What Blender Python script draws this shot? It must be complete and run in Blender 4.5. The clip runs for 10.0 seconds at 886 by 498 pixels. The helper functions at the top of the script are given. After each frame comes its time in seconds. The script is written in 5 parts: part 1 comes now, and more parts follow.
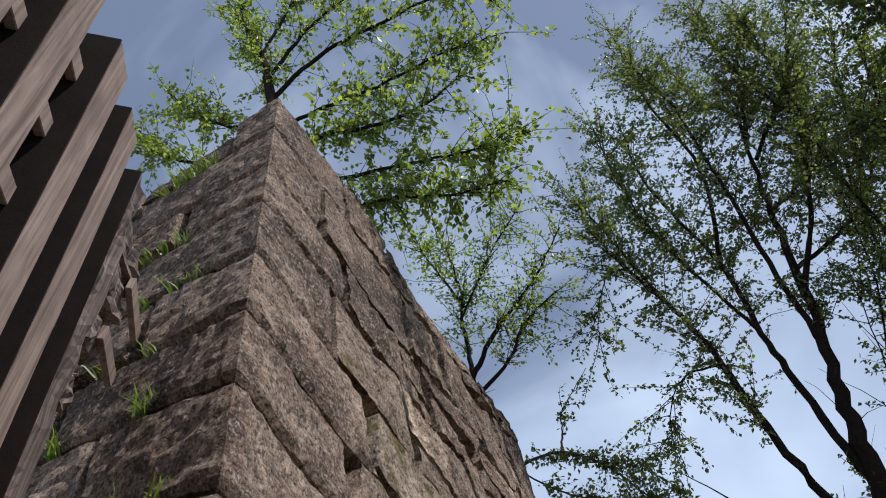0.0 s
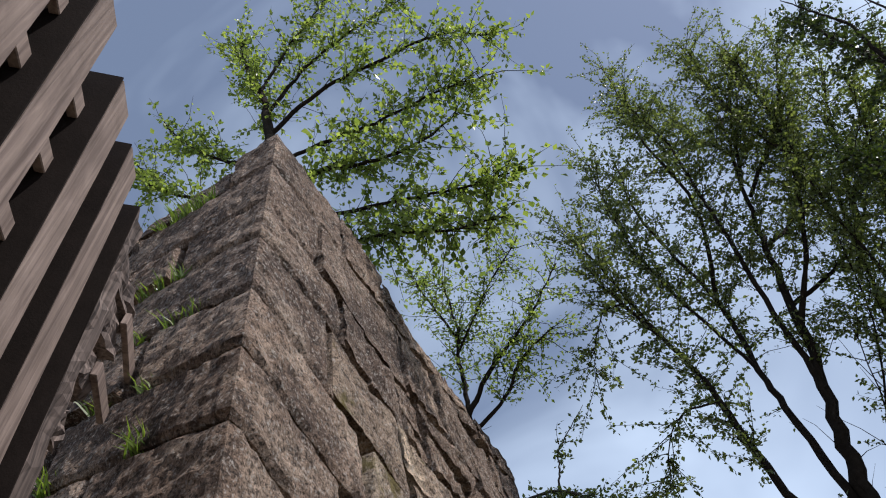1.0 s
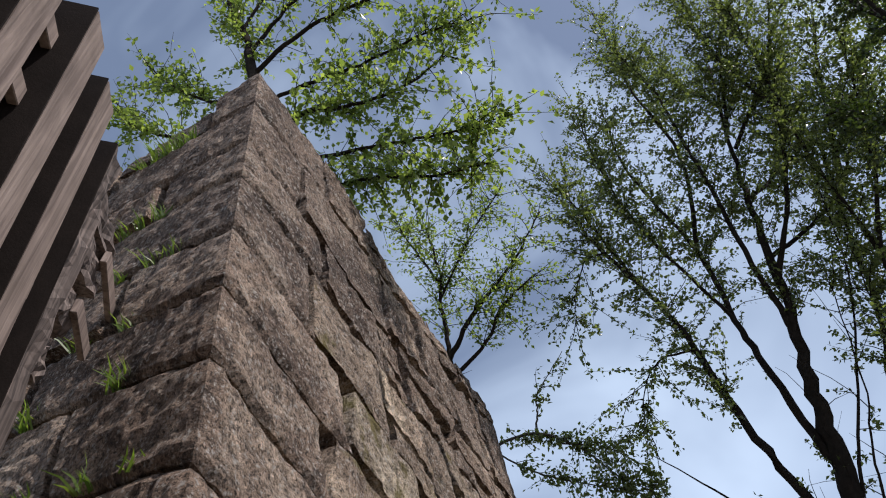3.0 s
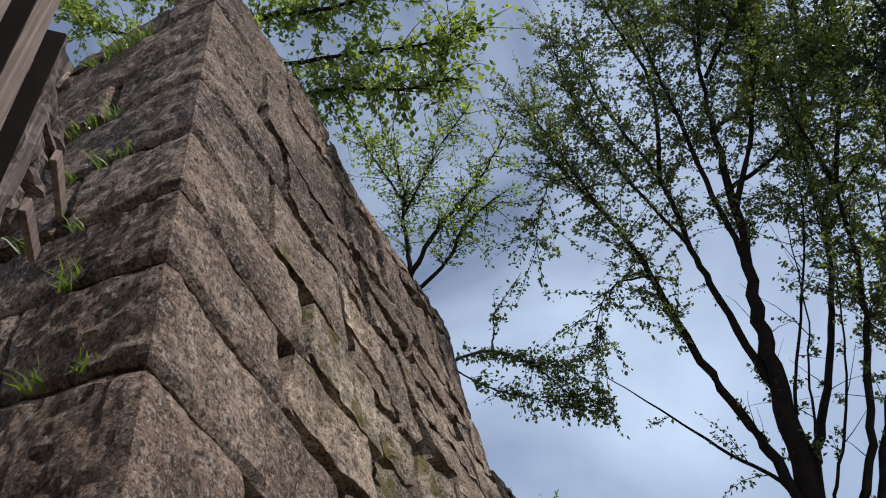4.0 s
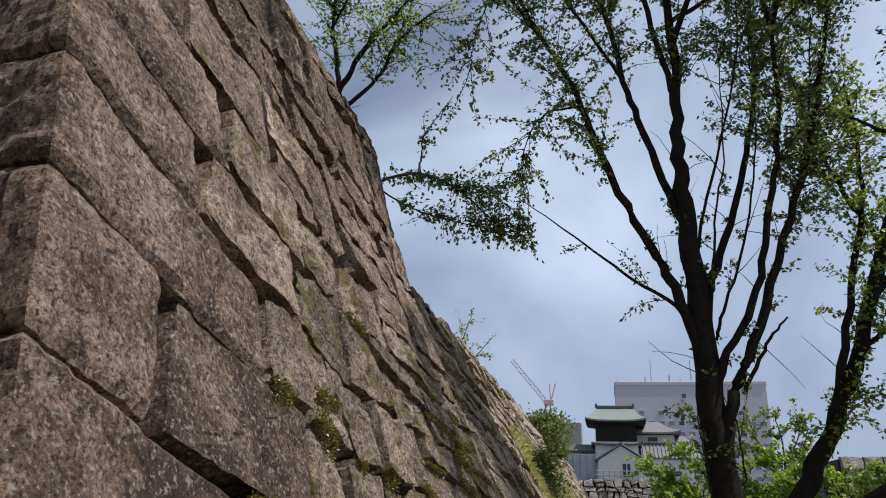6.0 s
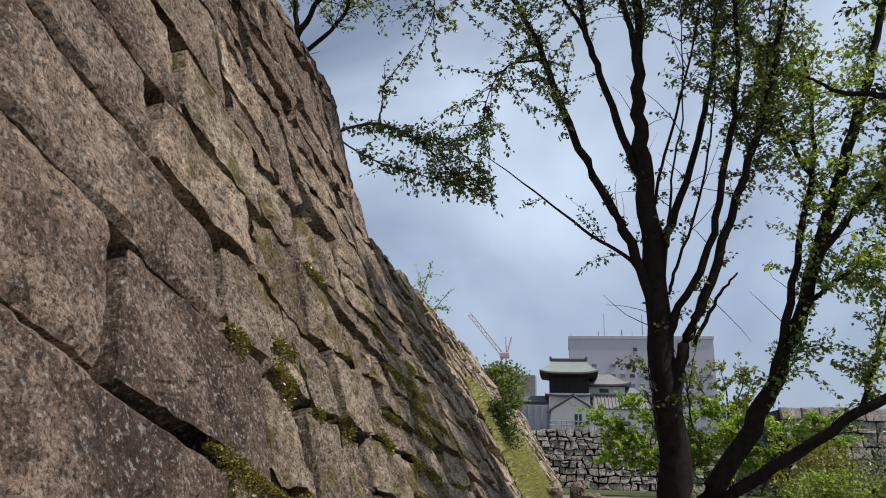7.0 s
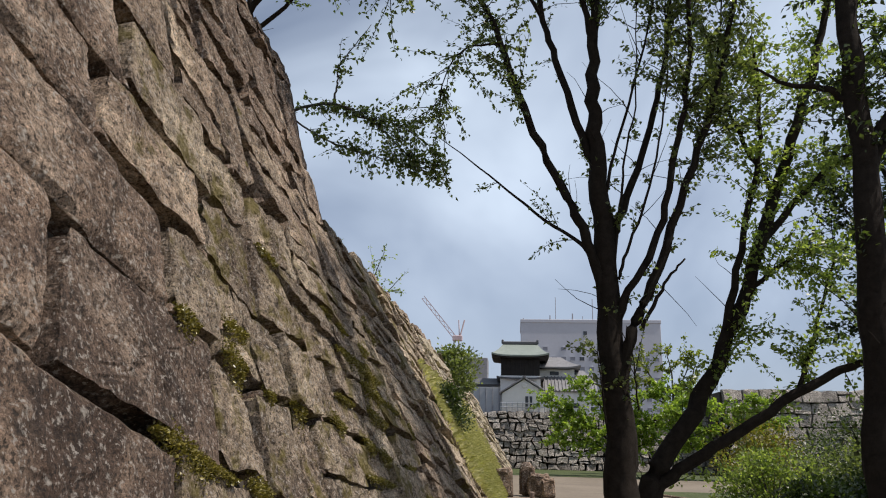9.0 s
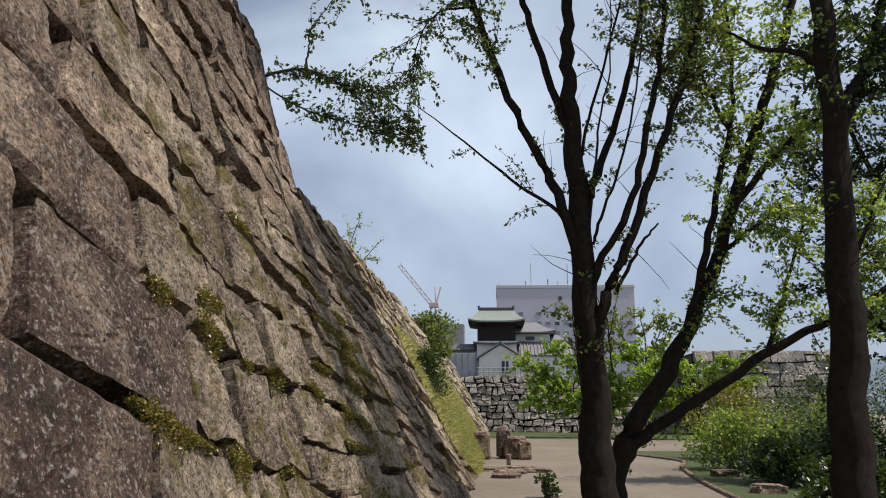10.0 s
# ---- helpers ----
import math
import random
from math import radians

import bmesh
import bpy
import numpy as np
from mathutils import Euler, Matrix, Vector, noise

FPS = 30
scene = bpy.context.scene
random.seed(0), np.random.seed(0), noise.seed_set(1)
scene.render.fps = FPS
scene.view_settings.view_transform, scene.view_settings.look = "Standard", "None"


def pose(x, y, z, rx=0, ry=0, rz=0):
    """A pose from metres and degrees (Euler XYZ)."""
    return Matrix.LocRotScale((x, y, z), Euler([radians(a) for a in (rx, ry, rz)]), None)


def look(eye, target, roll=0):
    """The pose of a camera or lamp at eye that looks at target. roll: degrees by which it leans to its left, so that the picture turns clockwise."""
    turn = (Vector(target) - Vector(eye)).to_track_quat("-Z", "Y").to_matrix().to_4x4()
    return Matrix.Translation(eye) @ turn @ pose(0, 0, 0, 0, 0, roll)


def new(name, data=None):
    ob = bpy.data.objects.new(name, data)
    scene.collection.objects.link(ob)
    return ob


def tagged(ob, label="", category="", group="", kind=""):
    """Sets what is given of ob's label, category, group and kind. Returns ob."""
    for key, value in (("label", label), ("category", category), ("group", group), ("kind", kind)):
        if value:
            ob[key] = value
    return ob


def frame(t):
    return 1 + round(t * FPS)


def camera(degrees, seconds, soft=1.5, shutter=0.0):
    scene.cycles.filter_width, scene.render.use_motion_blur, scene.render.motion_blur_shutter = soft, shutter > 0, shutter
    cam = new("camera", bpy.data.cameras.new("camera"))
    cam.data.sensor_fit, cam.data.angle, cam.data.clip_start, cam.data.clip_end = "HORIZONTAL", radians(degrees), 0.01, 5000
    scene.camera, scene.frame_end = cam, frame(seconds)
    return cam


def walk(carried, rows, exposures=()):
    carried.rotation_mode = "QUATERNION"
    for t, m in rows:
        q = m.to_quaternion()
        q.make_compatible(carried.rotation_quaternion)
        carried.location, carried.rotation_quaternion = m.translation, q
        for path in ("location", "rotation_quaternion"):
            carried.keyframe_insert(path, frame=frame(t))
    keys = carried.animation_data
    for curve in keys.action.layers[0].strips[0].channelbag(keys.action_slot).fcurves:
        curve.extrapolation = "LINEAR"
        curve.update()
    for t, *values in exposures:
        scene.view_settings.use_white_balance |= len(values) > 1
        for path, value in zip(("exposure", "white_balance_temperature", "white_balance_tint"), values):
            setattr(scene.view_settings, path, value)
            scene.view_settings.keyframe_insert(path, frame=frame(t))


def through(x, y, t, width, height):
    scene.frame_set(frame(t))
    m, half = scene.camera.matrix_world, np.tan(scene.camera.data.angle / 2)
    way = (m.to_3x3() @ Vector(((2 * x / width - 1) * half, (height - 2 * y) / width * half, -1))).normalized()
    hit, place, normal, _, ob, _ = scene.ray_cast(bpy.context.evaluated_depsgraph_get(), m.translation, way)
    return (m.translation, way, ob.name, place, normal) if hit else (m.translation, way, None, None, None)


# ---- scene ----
cam = camera(64.36, 10.0, soft=1.05)
EXPOSURES = [(0, -0.02, 5850, 17), (2.5, -0.02, 5850, 17), (4.5, -0.15, 5850, 17), (6, -0.12, 6000, 17), (7.5, -0.04, 6200, 16), (10, 0.0, 6300, 16)]
PATH = [
    (0, (0.011, -0.196, 1.691), (-0.664, 1.125, 3.032), 2.63),
    (0.5, (0.012, -0.202, 1.697), (-0.641, 1.084, 3.082), 2.46),
    (1, (0.010, -0.212, 1.696), (-0.628, 1.051, 3.108), 2.65),
    (1.5, (0.012, -0.218, 1.698), (-0.624, 1.035, 3.121), 2.79),
    (2, (0.012, -0.211, 1.694), (-0.624, 1.046, 3.114), 2.65),
    (2.5, (0.024, -0.204, 1.685), (-0.623, 1.091, 3.065), 2.75),
    (4, (-0.003, -0.136, 1.675), (-0.588, 1.408, 2.803), 2.24),
    (4.5, (-0.014, -0.110, 1.675), (-0.578, 1.493, 2.730), 2.47),
    (5, (-0.013, -0.097, 1.670), (-0.564, 1.578, 2.613), 2.72),
    (5.5, (0.014, -0.097, 1.648), (-0.496, 1.649, 2.480), 2.83),
    (6, (0.008, -0.058, 1.638), (-0.436, 1.763, 2.336), 2.15),
    (7.5, (-0.001, -0.015, 1.618), (-0.301, 1.878, 2.190), 1.91),
    (8, (0.002, -0.014, 1.619), (-0.272, 1.883, 2.190), 1.94),
    (8.5, (0.004, -0.013, 1.619), (-0.240, 1.888, 2.192), 1.99),
    (9, (0.001, -0.008, 1.621), (-0.206, 1.907, 2.157), 1.48),
    (9.5, (-0.002, -0.009, 1.623), (-0.177, 1.913, 2.148), 1.42),
    (10, (-0.000, 0.000, 1.620), (-0.139, 1.945, 2.067), 0.33),
]
walk(cam, [(t, look(eye, target, roll)) for t, eye, target, roll in PATH], EXPOSURES)

# ---- light ----
SUN_WAY = Vector((0.46, -0.05, 0.885)).normalized()
world = bpy.data.worlds.new("sky")
scene.world = world
world.use_nodes = True
wn, wl = world.node_tree.nodes, world.node_tree.links
background = wn["Background"]
sky = wn.new("ShaderNodeTexSky")
sky.sky_type, sky.sun_disc = "NISHITA", False
sky.sun_elevation, sky.sun_rotation = math.asin(SUN_WAY.z), math.atan2(SUN_WAY.x, SUN_WAY.y)
sky.air_density, sky.dust_density, sky.ozone_density = 1.0, 2.2, 2.0
cloud = wn.new("ShaderNodeTexNoise")
cloud.inputs["Scale"].default_value, cloud.inputs["Detail"].default_value, cloud.inputs["Distortion"].default_value = 1.7, 5.0, 0.5
cloud_ramp = wn.new("ShaderNodeValToRGB")
cloud_ramp.color_ramp.elements[0].position, cloud_ramp.color_ramp.elements[1].position = 0.47, 0.78
cloud_ramp.color_ramp.elements[0].color = (0.16, 0.16, 0.16, 1)
cloud_mix = wn.new("ShaderNodeMix")
cloud_mix.data_type = "RGBA"
cloud_mix.inputs["B"].default_value = (10.6, 12.4, 13.6, 1)
wl.new(cloud.outputs["Fac"], cloud_ramp.inputs["Fac"])
wl.new(cloud_ramp.outputs["Color"], cloud_mix.inputs["Factor"])
wl.new(sky.outputs["Color"], cloud_mix.inputs["A"])
haze_way, haze_split = wn.new("ShaderNodeTexCoord"), wn.new("ShaderNodeSeparateXYZ")
haze_ramp, haze_mix = wn.new("ShaderNodeValToRGB"), wn.new("ShaderNodeMix")
haze_ramp.color_ramp.elements[0].color, haze_ramp.color_ramp.elements[1].color = (0.55, 0.55, 0.55, 1), (0, 0, 0, 1)
haze_ramp.color_ramp.elements[1].position = 0.50
haze_mix.data_type = "RGBA"
haze_mix.inputs["B"].default_value = (6.5, 7.9, 9.6, 1)
wl.new(haze_way.outputs["Generated"], haze_split.inputs["Vector"])
wl.new(haze_split.outputs["Z"], haze_ramp.inputs["Fac"])
wl.new(haze_ramp.outputs["Color"], haze_mix.inputs["Factor"])
wl.new(cloud_mix.outputs["Result"], haze_mix.inputs["A"])
wl.new(haze_mix.outputs["Result"], background.inputs["Color"])
background.inputs["Strength"].default_value = 0.078
sun = new("sun", bpy.data.lights.new("sun", "SUN"))
sun.data.energy, sun.data.angle, sun.data.color = 5.0, radians(0.6), (1.0, 0.92, 0.80)
sun.matrix_world = look(SUN_WAY * 60, (0, 0, 0))


# ---- materials ----
def material(name, rough=0.8):
    m = bpy.data.materials.new(name)
    m.use_nodes = True
    b = m.node_tree.nodes["Principled BSDF"]
    b.inputs["Roughness"].default_value = rough
    return m, m.node_tree.nodes, m.node_tree.links, b


def noise_node(n, l, scale, detail=6.0, rough=0.6, distortion=0.0, coords="Object"):
    tc = n.new("ShaderNodeTexCoord")
    t = n.new("ShaderNodeTexNoise")
    t.inputs["Scale"].default_value, t.inputs["Detail"].default_value = scale, detail
    t.inputs["Roughness"].default_value, t.inputs["Distortion"].default_value = rough, distortion
    l.new(tc.outputs[coords], t.inputs["Vector"])
    return t.outputs["Fac"]


def ramp(n, l, fac, stops):
    r = n.new("ShaderNodeValToRGB")
    e = r.color_ramp.elements
    while len(e) < len(stops):
        e.new(0.5)
    for k, (p, c) in zip(e, stops):
        k.position, k.color = p, (*c, 1) if len(c) == 3 else c
    l.new(fac, r.inputs["Fac"])
    return r.outputs["Color"]


def mix(n, l, fac, a, b, blend="MIX"):
    m = n.new("ShaderNodeMix")
    m.data_type, m.blend_type = "RGBA", blend
    for s, v in (("Factor", fac), ("A", a), ("B", b)):
        if isinstance(v, (int, float)):
            m.inputs[s].default_value = v
        elif isinstance(v, tuple):
            m.inputs[s].default_value = (*v, 1)
        else:
            l.new(v, m.inputs[s])
    return m.outputs["Result"]


def relief(n, l, b, height, strength, distance=0.02):
    k = n.new("ShaderNodeBump")
    k.inputs["Strength"].default_value, k.inputs["Distance"].default_value = strength, distance
    l.new(height, k.inputs["Height"])
    l.new(k.outputs["Normal"], b.inputs["Normal"])


def maths(n, l, op, a, b=0.0):
    m = n.new("ShaderNodeMath")
    m.operation = op
    for i, v in enumerate((a, b)):
        if isinstance(v, (int, float)):
            m.inputs[i].default_value = v
        else:
            l.new(v, m.inputs[i])
    return m.outputs[0]


def stone_material(name, dark, light, warm, moss=0.0, joined=False):
    """Weathered granite: grain, stains, pale lichen flecks, moss in patches."""
    m, n, l, b = material(name, 0.9)
    if joined:
        rnd = n.new("ShaderNodeNewGeometry").outputs["Random Per Island"]
    else:
        rnd = n.new("ShaderNodeObjectInfo").outputs["Random"]
    big = noise_node(n, l, 1.1, 5, 0.6, 0.6)
    col = ramp(n, l, big, [(0.32, dark), (0.5, warm), (0.68, light)])
    tint = ramp(n, l, rnd, [(0.0, (0.68, 0.66, 0.66)), (0.5, (1.0, 0.98, 0.96)), (1.0, (1.26, 1.24, 1.22))])
    col = mix(n, l, 1.0, col, tint, "MULTIPLY")
    grain = noise_node(n, l, 60, 6, 0.85)
    col = mix(n, l, 0.9, col, ramp(n, l, grain, [(0.38, (0.30, 0.30, 0.30)), (0.5, (0.95, 0.95, 0.95)), (0.63, (1.75, 1.72, 1.66))]), "MULTIPLY")
    blotch = noise_node(n, l, 9, 8, 0.75, 0.4)
    col = mix(n, l, 0.8, col, ramp(n, l, blotch, [(0.38, (0.40, 0.38, 0.36)), (0.62, (1.45, 1.44, 1.42))]), "MULTIPLY")
    streak = noise_node(n, l, 5.5, 8, 0.7, 1.2)
    col = mix(n, l, ramp(n, l, streak, [(0.51, (0, 0, 0)), (0.63, (0.70, 0.70, 0.70))]), col, (0.046, 0.036, 0.030))
    fleck = noise_node(n, l, 17, 7, 0.72)
    col = mix(n, l, ramp(n, l, fleck, [(0.55, (0, 0, 0)), (0.64, (0.7, 0.7, 0.7))]), col, (0.50, 0.47, 0.41))
    speck = noise_node(n, l, 34, 3, 0.6)
    col = mix(n, l, ramp(n, l, speck, [(0.59, (0, 0, 0)), (0.64, (0.58, 0.58, 0.58))]), col, (0.56, 0.51, 0.44))
    col = mix(n, l, ramp(n, l, speck, [(0.38, (0.8, 0.8, 0.8)), (0.43, (0, 0, 0))]), col, (0.030, 0.026, 0.022))
    if moss:
        patch = noise_node(n, l, 2.1, 7, 0.7, 0.15)
        col = mix(n, l, ramp(n, l, patch, [(0.66 - moss, (0, 0, 0)), (0.74 - moss, (0.85, 0.85, 0.85))]), col, ramp(n, l, fleck, [(0.3, (0.07, 0.056, 0.012)), (0.7, (0.21, 0.172, 0.04))]))
    l.new(col, b.inputs["Base Color"])
    b.inputs["Specular IOR Level"].default_value = 0.25
    hh = maths(n, l, "ADD", maths(n, l, "MULTIPLY", noise_node(n, l, 8, 10, 0.72), 1.5), maths(n, l, "ADD", maths(n, l, "MULTIPLY", grain, 0.5), maths(n, l, "MULTIPLY", speck, 0.35)))
    relief(n, l, b, hh, 1.0, 0.06)
    return m


STONE = stone_material("weathered granite", (0.100, 0.070, 0.053), (0.53, 0.425, 0.325), (0.285, 0.210, 0.155))
STONE_MOSSY = stone_material("mossy granite", (0.17, 0.126, 0.091), (0.61, 0.50, 0.365), (0.39, 0.303, 0.222), 0.085)
STONE_MOSSIEST = stone_material("moss covered granite", (0.17, 0.126, 0.091), (0.60, 0.51, 0.375), (0.395, 0.325, 0.24), 0.15)
STONE_JOINED = stone_material("mossy granite far", (0.24, 0.21, 0.15), (0.60, 0.54, 0.40), (0.42, 0.37, 0.27), 0.13, True)
STONE_GREY = stone_material("grey field stone", (0.22, 0.21, 0.195), (0.55, 0.53, 0.49), (0.38, 0.36, 0.33))


def plain(name, c1, c2, scale=3.0, rough=0.85, bump=0.3, distance=0.02, metal=0.0):
    m, n, l, b = material(name, rough)
    f = noise_node(n, l, scale, 7, 0.65, 0.3)
    fine = noise_node(n, l, scale * 14, 4, 0.7)
    col = mix(n, l, 0.45, ramp(n, l, f, [(0.3, c1), (0.7, c2)]), ramp(n, l, fine, [(0.3, c1), (0.7, c2)]))
    l.new(col, b.inputs["Base Color"])
    b.inputs["Metallic"].default_value = metal
    if bump:
        relief(n, l, b, maths(n, l, "ADD", f, fine), bump, distance)
    return m


def wood_material(name, dark, light):
    m, n, l, b = material(name, 0.88)
    tc, mp = n.new("ShaderNodeTexCoord"), n.new("ShaderNodeMapping")
    mp.inputs["Scale"].default_value = (14, 14, 0.9)
    l.new(tc.outputs["Object"], mp.inputs["Vector"])
    g = n.new("ShaderNodeTexNoise")
    g.inputs["Scale"].default_value, g.inputs["Detail"].default_value, g.inputs["Distortion"].default_value = 1.6, 8, 0.8
    l.new(mp.outputs["Vector"], g.inputs["Vector"])
    col = ramp(n, l, g.outputs["Fac"], [(0.3, dark), (0.7, light)])
    stain = noise_node(n, l, 2.3, 6, 0.6, 0.6)
    col = mix(n, l, 0.6, col, ramp(n, l, stain, [(0.3, (0.5, 0.46, 0.42)), (0.7, (1.15, 1.12, 1.1))]), "MULTIPLY")
    l.new(col, b.inputs["Base Color"])
    relief(n, l, b, g.outputs["Fac"], 0.55, 0.012)
    return m


def leaf_material(name, dark, light, through=0.45):
    m, n, l, b = material(name, 0.36)
    rnd = n.new("ShaderNodeNewGeometry").outputs["Random Per Island"]
    col = ramp(n, l, rnd, [(0.0, dark), (0.6, tuple((a + c) / 2 for a, c in zip(dark, light))), (1.0, light)])
    l.new(col, b.inputs["Base Color"])
    b.inputs["Specular IOR Level"].default_value = 0.55
    tr, mx = n.new("ShaderNodeBsdfTranslucent"), n.new("ShaderNodeMixShader")
    l.new(mix(n, l, 1.0, col, (1.6, 1.7, 0.7), "MULTIPLY"), tr.inputs["Color"])
    mx.inputs[0].default_value = through
    l.new(b.outputs[0], mx.inputs[1])
    l.new(tr.outputs[0], mx.inputs[2])
    l.new(mx.outputs[0], n["Material Output"].inputs["Surface"])
    return m


SOIL = plain("dark joint soil", (0.028, 0.023, 0.018), (0.075, 0.063, 0.047), 6, 0.95, 0.5, 0.03)
EARTH = plain("pale sandy earth", (0.105, 0.087, 0.063), (0.225, 0.190, 0.143), 0.35, 0.95, 0.25)
LAWN = plain("short grass", (0.028, 0.045, 0.011), (0.07, 0.09, 0.022), 1.2, 0.95, 0.8, 0.05)
TIMBER = wood_material("weathered timber", (0.15, 0.112, 0.092), (0.36, 0.285, 0.235))
TIMBER_ROTTEN = wood_material("rotten timber", (0.035, 0.027, 0.023), (0.27, 0.215, 0.182))
BARK = plain("dark bark", (0.012, 0.0095, 0.0075), (0.058, 0.047, 0.037), 9, 0.95, 1.0, 0.04)
BARK.node_tree.nodes["Principled BSDF"].inputs["Specular IOR Level"].default_value = 0.12
BARK_PALE = plain("grey bark", (0.05, 0.045, 0.04), (0.16, 0.145, 0.125), 9, 0.95, 0.8, 0.03)
LEAF = leaf_material("mid green leaf", (0.062, 0.084, 0.032), (0.18, 0.212, 0.090), 0.5)
LEAF_BRIGHT = leaf_material("fresh green leaf", (0.085, 0.125, 0.034), (0.26, 0.31, 0.105), 0.62)
LEAF_MAPLE = leaf_material("bright maple leaf", (0.12, 0.19, 0.03), (0.31, 0.40, 0.08), 0.5)
LEAF_YELLOW = leaf_material("yellow green leaf", (0.10, 0.13, 0.02), (0.24, 0.27, 0.06), 0.5)
LEAF_DARK = leaf_material("dark evergreen leaf", (0.020, 0.034, 0.010), (0.062, 0.09, 0.024), 0.35)
LEAF_RUST = leaf_material("rusty leaf", (0.10, 0.085, 0.016), (0.22, 0.20, 0.035), 0.4)
GRASS = leaf_material("grass blade", (0.07, 0.12, 0.02), (0.20, 0.27, 0.05), 0.5)
GRASS_DRY = leaf_material("dry yellow grass", (0.27, 0.26, 0.10), (0.52, 0.49, 0.25), 0.4)
MOSS = leaf_material("olive moss", (0.075, 0.065, 0.012), (0.26, 0.22, 0.05), 0.2)
# near-black that paints shade into the palisade: post sides and gaps
SHADE_BLACK = plain("near-black shade board", (0.010, 0.0075, 0.006), (0.024, 0.018, 0.015), 5, 0.95, 0.15)
SHADE_BLACK.node_tree.nodes["Principled BSDF"].inputs["Specular IOR Level"].default_value = 0.1
PLASTER = plain("white lime plaster", (0.66, 0.65, 0.62), (0.80, 0.79, 0.76), 1.5, 0.85, 0.1)
DARK_WOOD = plain("dark stained boards", (0.010, 0.008, 0.007), (0.028, 0.023, 0.020), 4, 0.85, 0.3)
COPPER = plain("green copper roof", (0.15, 0.185, 0.16), (0.25, 0.285, 0.25), 1.2, 0.6, 0.15)
TILE = plain("grey roof tile", (0.12, 0.12, 0.123), (0.24, 0.24, 0.243), 3, 0.6, 0.2)
TILE_DARK = plain("dark roof tile", (0.05, 0.05, 0.055), (0.11, 0.11, 0.115), 3, 0.55, 0.2)
PANEL = plain("grey sheet panel", (0.30, 0.32, 0.35), (0.42, 0.44, 0.47), 1, 0.5, 0.05)
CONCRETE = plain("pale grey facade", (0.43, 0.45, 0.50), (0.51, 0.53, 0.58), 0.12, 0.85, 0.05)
PANE_DARK = plain("dark window pane", (0.03, 0.035, 0.04), (0.07, 0.075, 0.085), 0.4, 0.15, 0.0)
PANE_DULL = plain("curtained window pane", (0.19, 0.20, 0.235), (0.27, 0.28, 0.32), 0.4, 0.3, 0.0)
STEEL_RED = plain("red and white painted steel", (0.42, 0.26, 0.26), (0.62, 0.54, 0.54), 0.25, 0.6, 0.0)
STEEL = plain("grey steel", (0.18, 0.18, 0.19), (0.32, 0.32, 0.34), 1, 0.5, 0.0)
# base colour shifted to blue to imitate haze over distance
HILL = plain("wooded hill with painted haze", (0.08, 0.12, 0.15), (0.14, 0.19, 0.22), 0.02, 1.0, 0.0)


# ---- building blocks ----
def mesh(name, verts, faces, mat, parent=None, label="", smooth=False):
    me = bpy.data.meshes.new(name)
    me.from_pydata([tuple(v) for v in verts], [], faces)
    me.materials.append(mat)
    if smooth:
        me.polygons.foreach_set("use_smooth", [True] * len(me.polygons))
    me.update()
    ob = new(name, me)
    if parent:
        ob.parent = parent
    if label:
        ob["label"] = label
    return ob


def part(name, bm, mat, parent=None, label="", smooth=False):
    me = bpy.data.meshes.new(name)
    bmesh.ops.recalc_face_normals(bm, faces=bm.faces)
    bm.to_mesh(me)
    bm.free()
    me.materials.append(mat)
    if smooth:
        me.polygons.foreach_set("use_smooth", [True] * len(me.polygons))
    ob = new(name, me)
    if parent:
        ob.parent = parent
    if label:
        ob["label"] = label
    return ob


def box(bm, centre, size, turn=None, bevel=0.0):
    """A box, bevelled, added to bm."""
    m = Matrix.Translation(centre) @ (turn or Matrix()) @ Matrix.Diagonal((*size, 1))
    made = bmesh.ops.create_cube(bm, size=1, matrix=m)
    if bevel:
        edges = list({e for v in made["verts"] for e in v.link_edges})
        bmesh.ops.bevel(bm, geom=edges, offset=bevel, segments=1, affect="EDGES", profile=0.5)


def empty(name, place=(0, 0, 0)):
    ob = new(name)
    ob.location = place
    ob.empty_display_size = 0.2
    return ob


def spline(points, steps=5):
    """Catmull-Rom through the points."""
    p = [Vector(q) for q in points]
    p = [p[0] * 2 - p[1]] + p + [p[-1] * 2 - p[-2]]
    out = []
    for i in range(1, len(p) - 2):
        for k in range(steps):
            t = k / steps
            a, b, c, d = p[i - 1], p[i], p[i + 1], p[i + 2]
            out.append(0.5 * ((2 * b) + (c - a) * t + (2 * a - 5 * b + 4 * c - d) * t * t + (3 * b - a - 3 * c + d) * t ** 3))
    out.append(p[-2])
    return out


def tube(verts, faces, path, r0, r1, sides=7, wobble=0.0, rng=random):
    """A tapered tube along the path, added to verts and faces."""
    start, n = len(verts), len(path)
    for i, q in enumerate(path):
        way = (path[min(i + 1, n - 1)] - path[max(i - 1, 0)]).normalized()
        side = way.cross(Vector((0, 0, 1)) if abs(way.z) < 0.9 else Vector((0, 1, 0))).normalized()
        up = side.cross(way)
        r = r1 + (r0 - r1) * (1 - i / max(n - 1, 1)) ** (1.5 if r0 > 0.2 else 1.0)
        for k in range(sides):
            a = math.tau * k / sides
            rr = r * (1 + wobble * rng.uniform(-1, 1))
            verts.append(q + side * (math.cos(a) * rr) + up * (math.sin(a) * rr))
    for i in range(n - 1):
        for k in range(sides):
            a, b = start + i * sides + k, start + i * sides + (k + 1) % sides
            faces.append((a, b, b + sides, a + sides))
    faces.append(tuple(start + (n - 1) * sides + k for k in range(sides)))


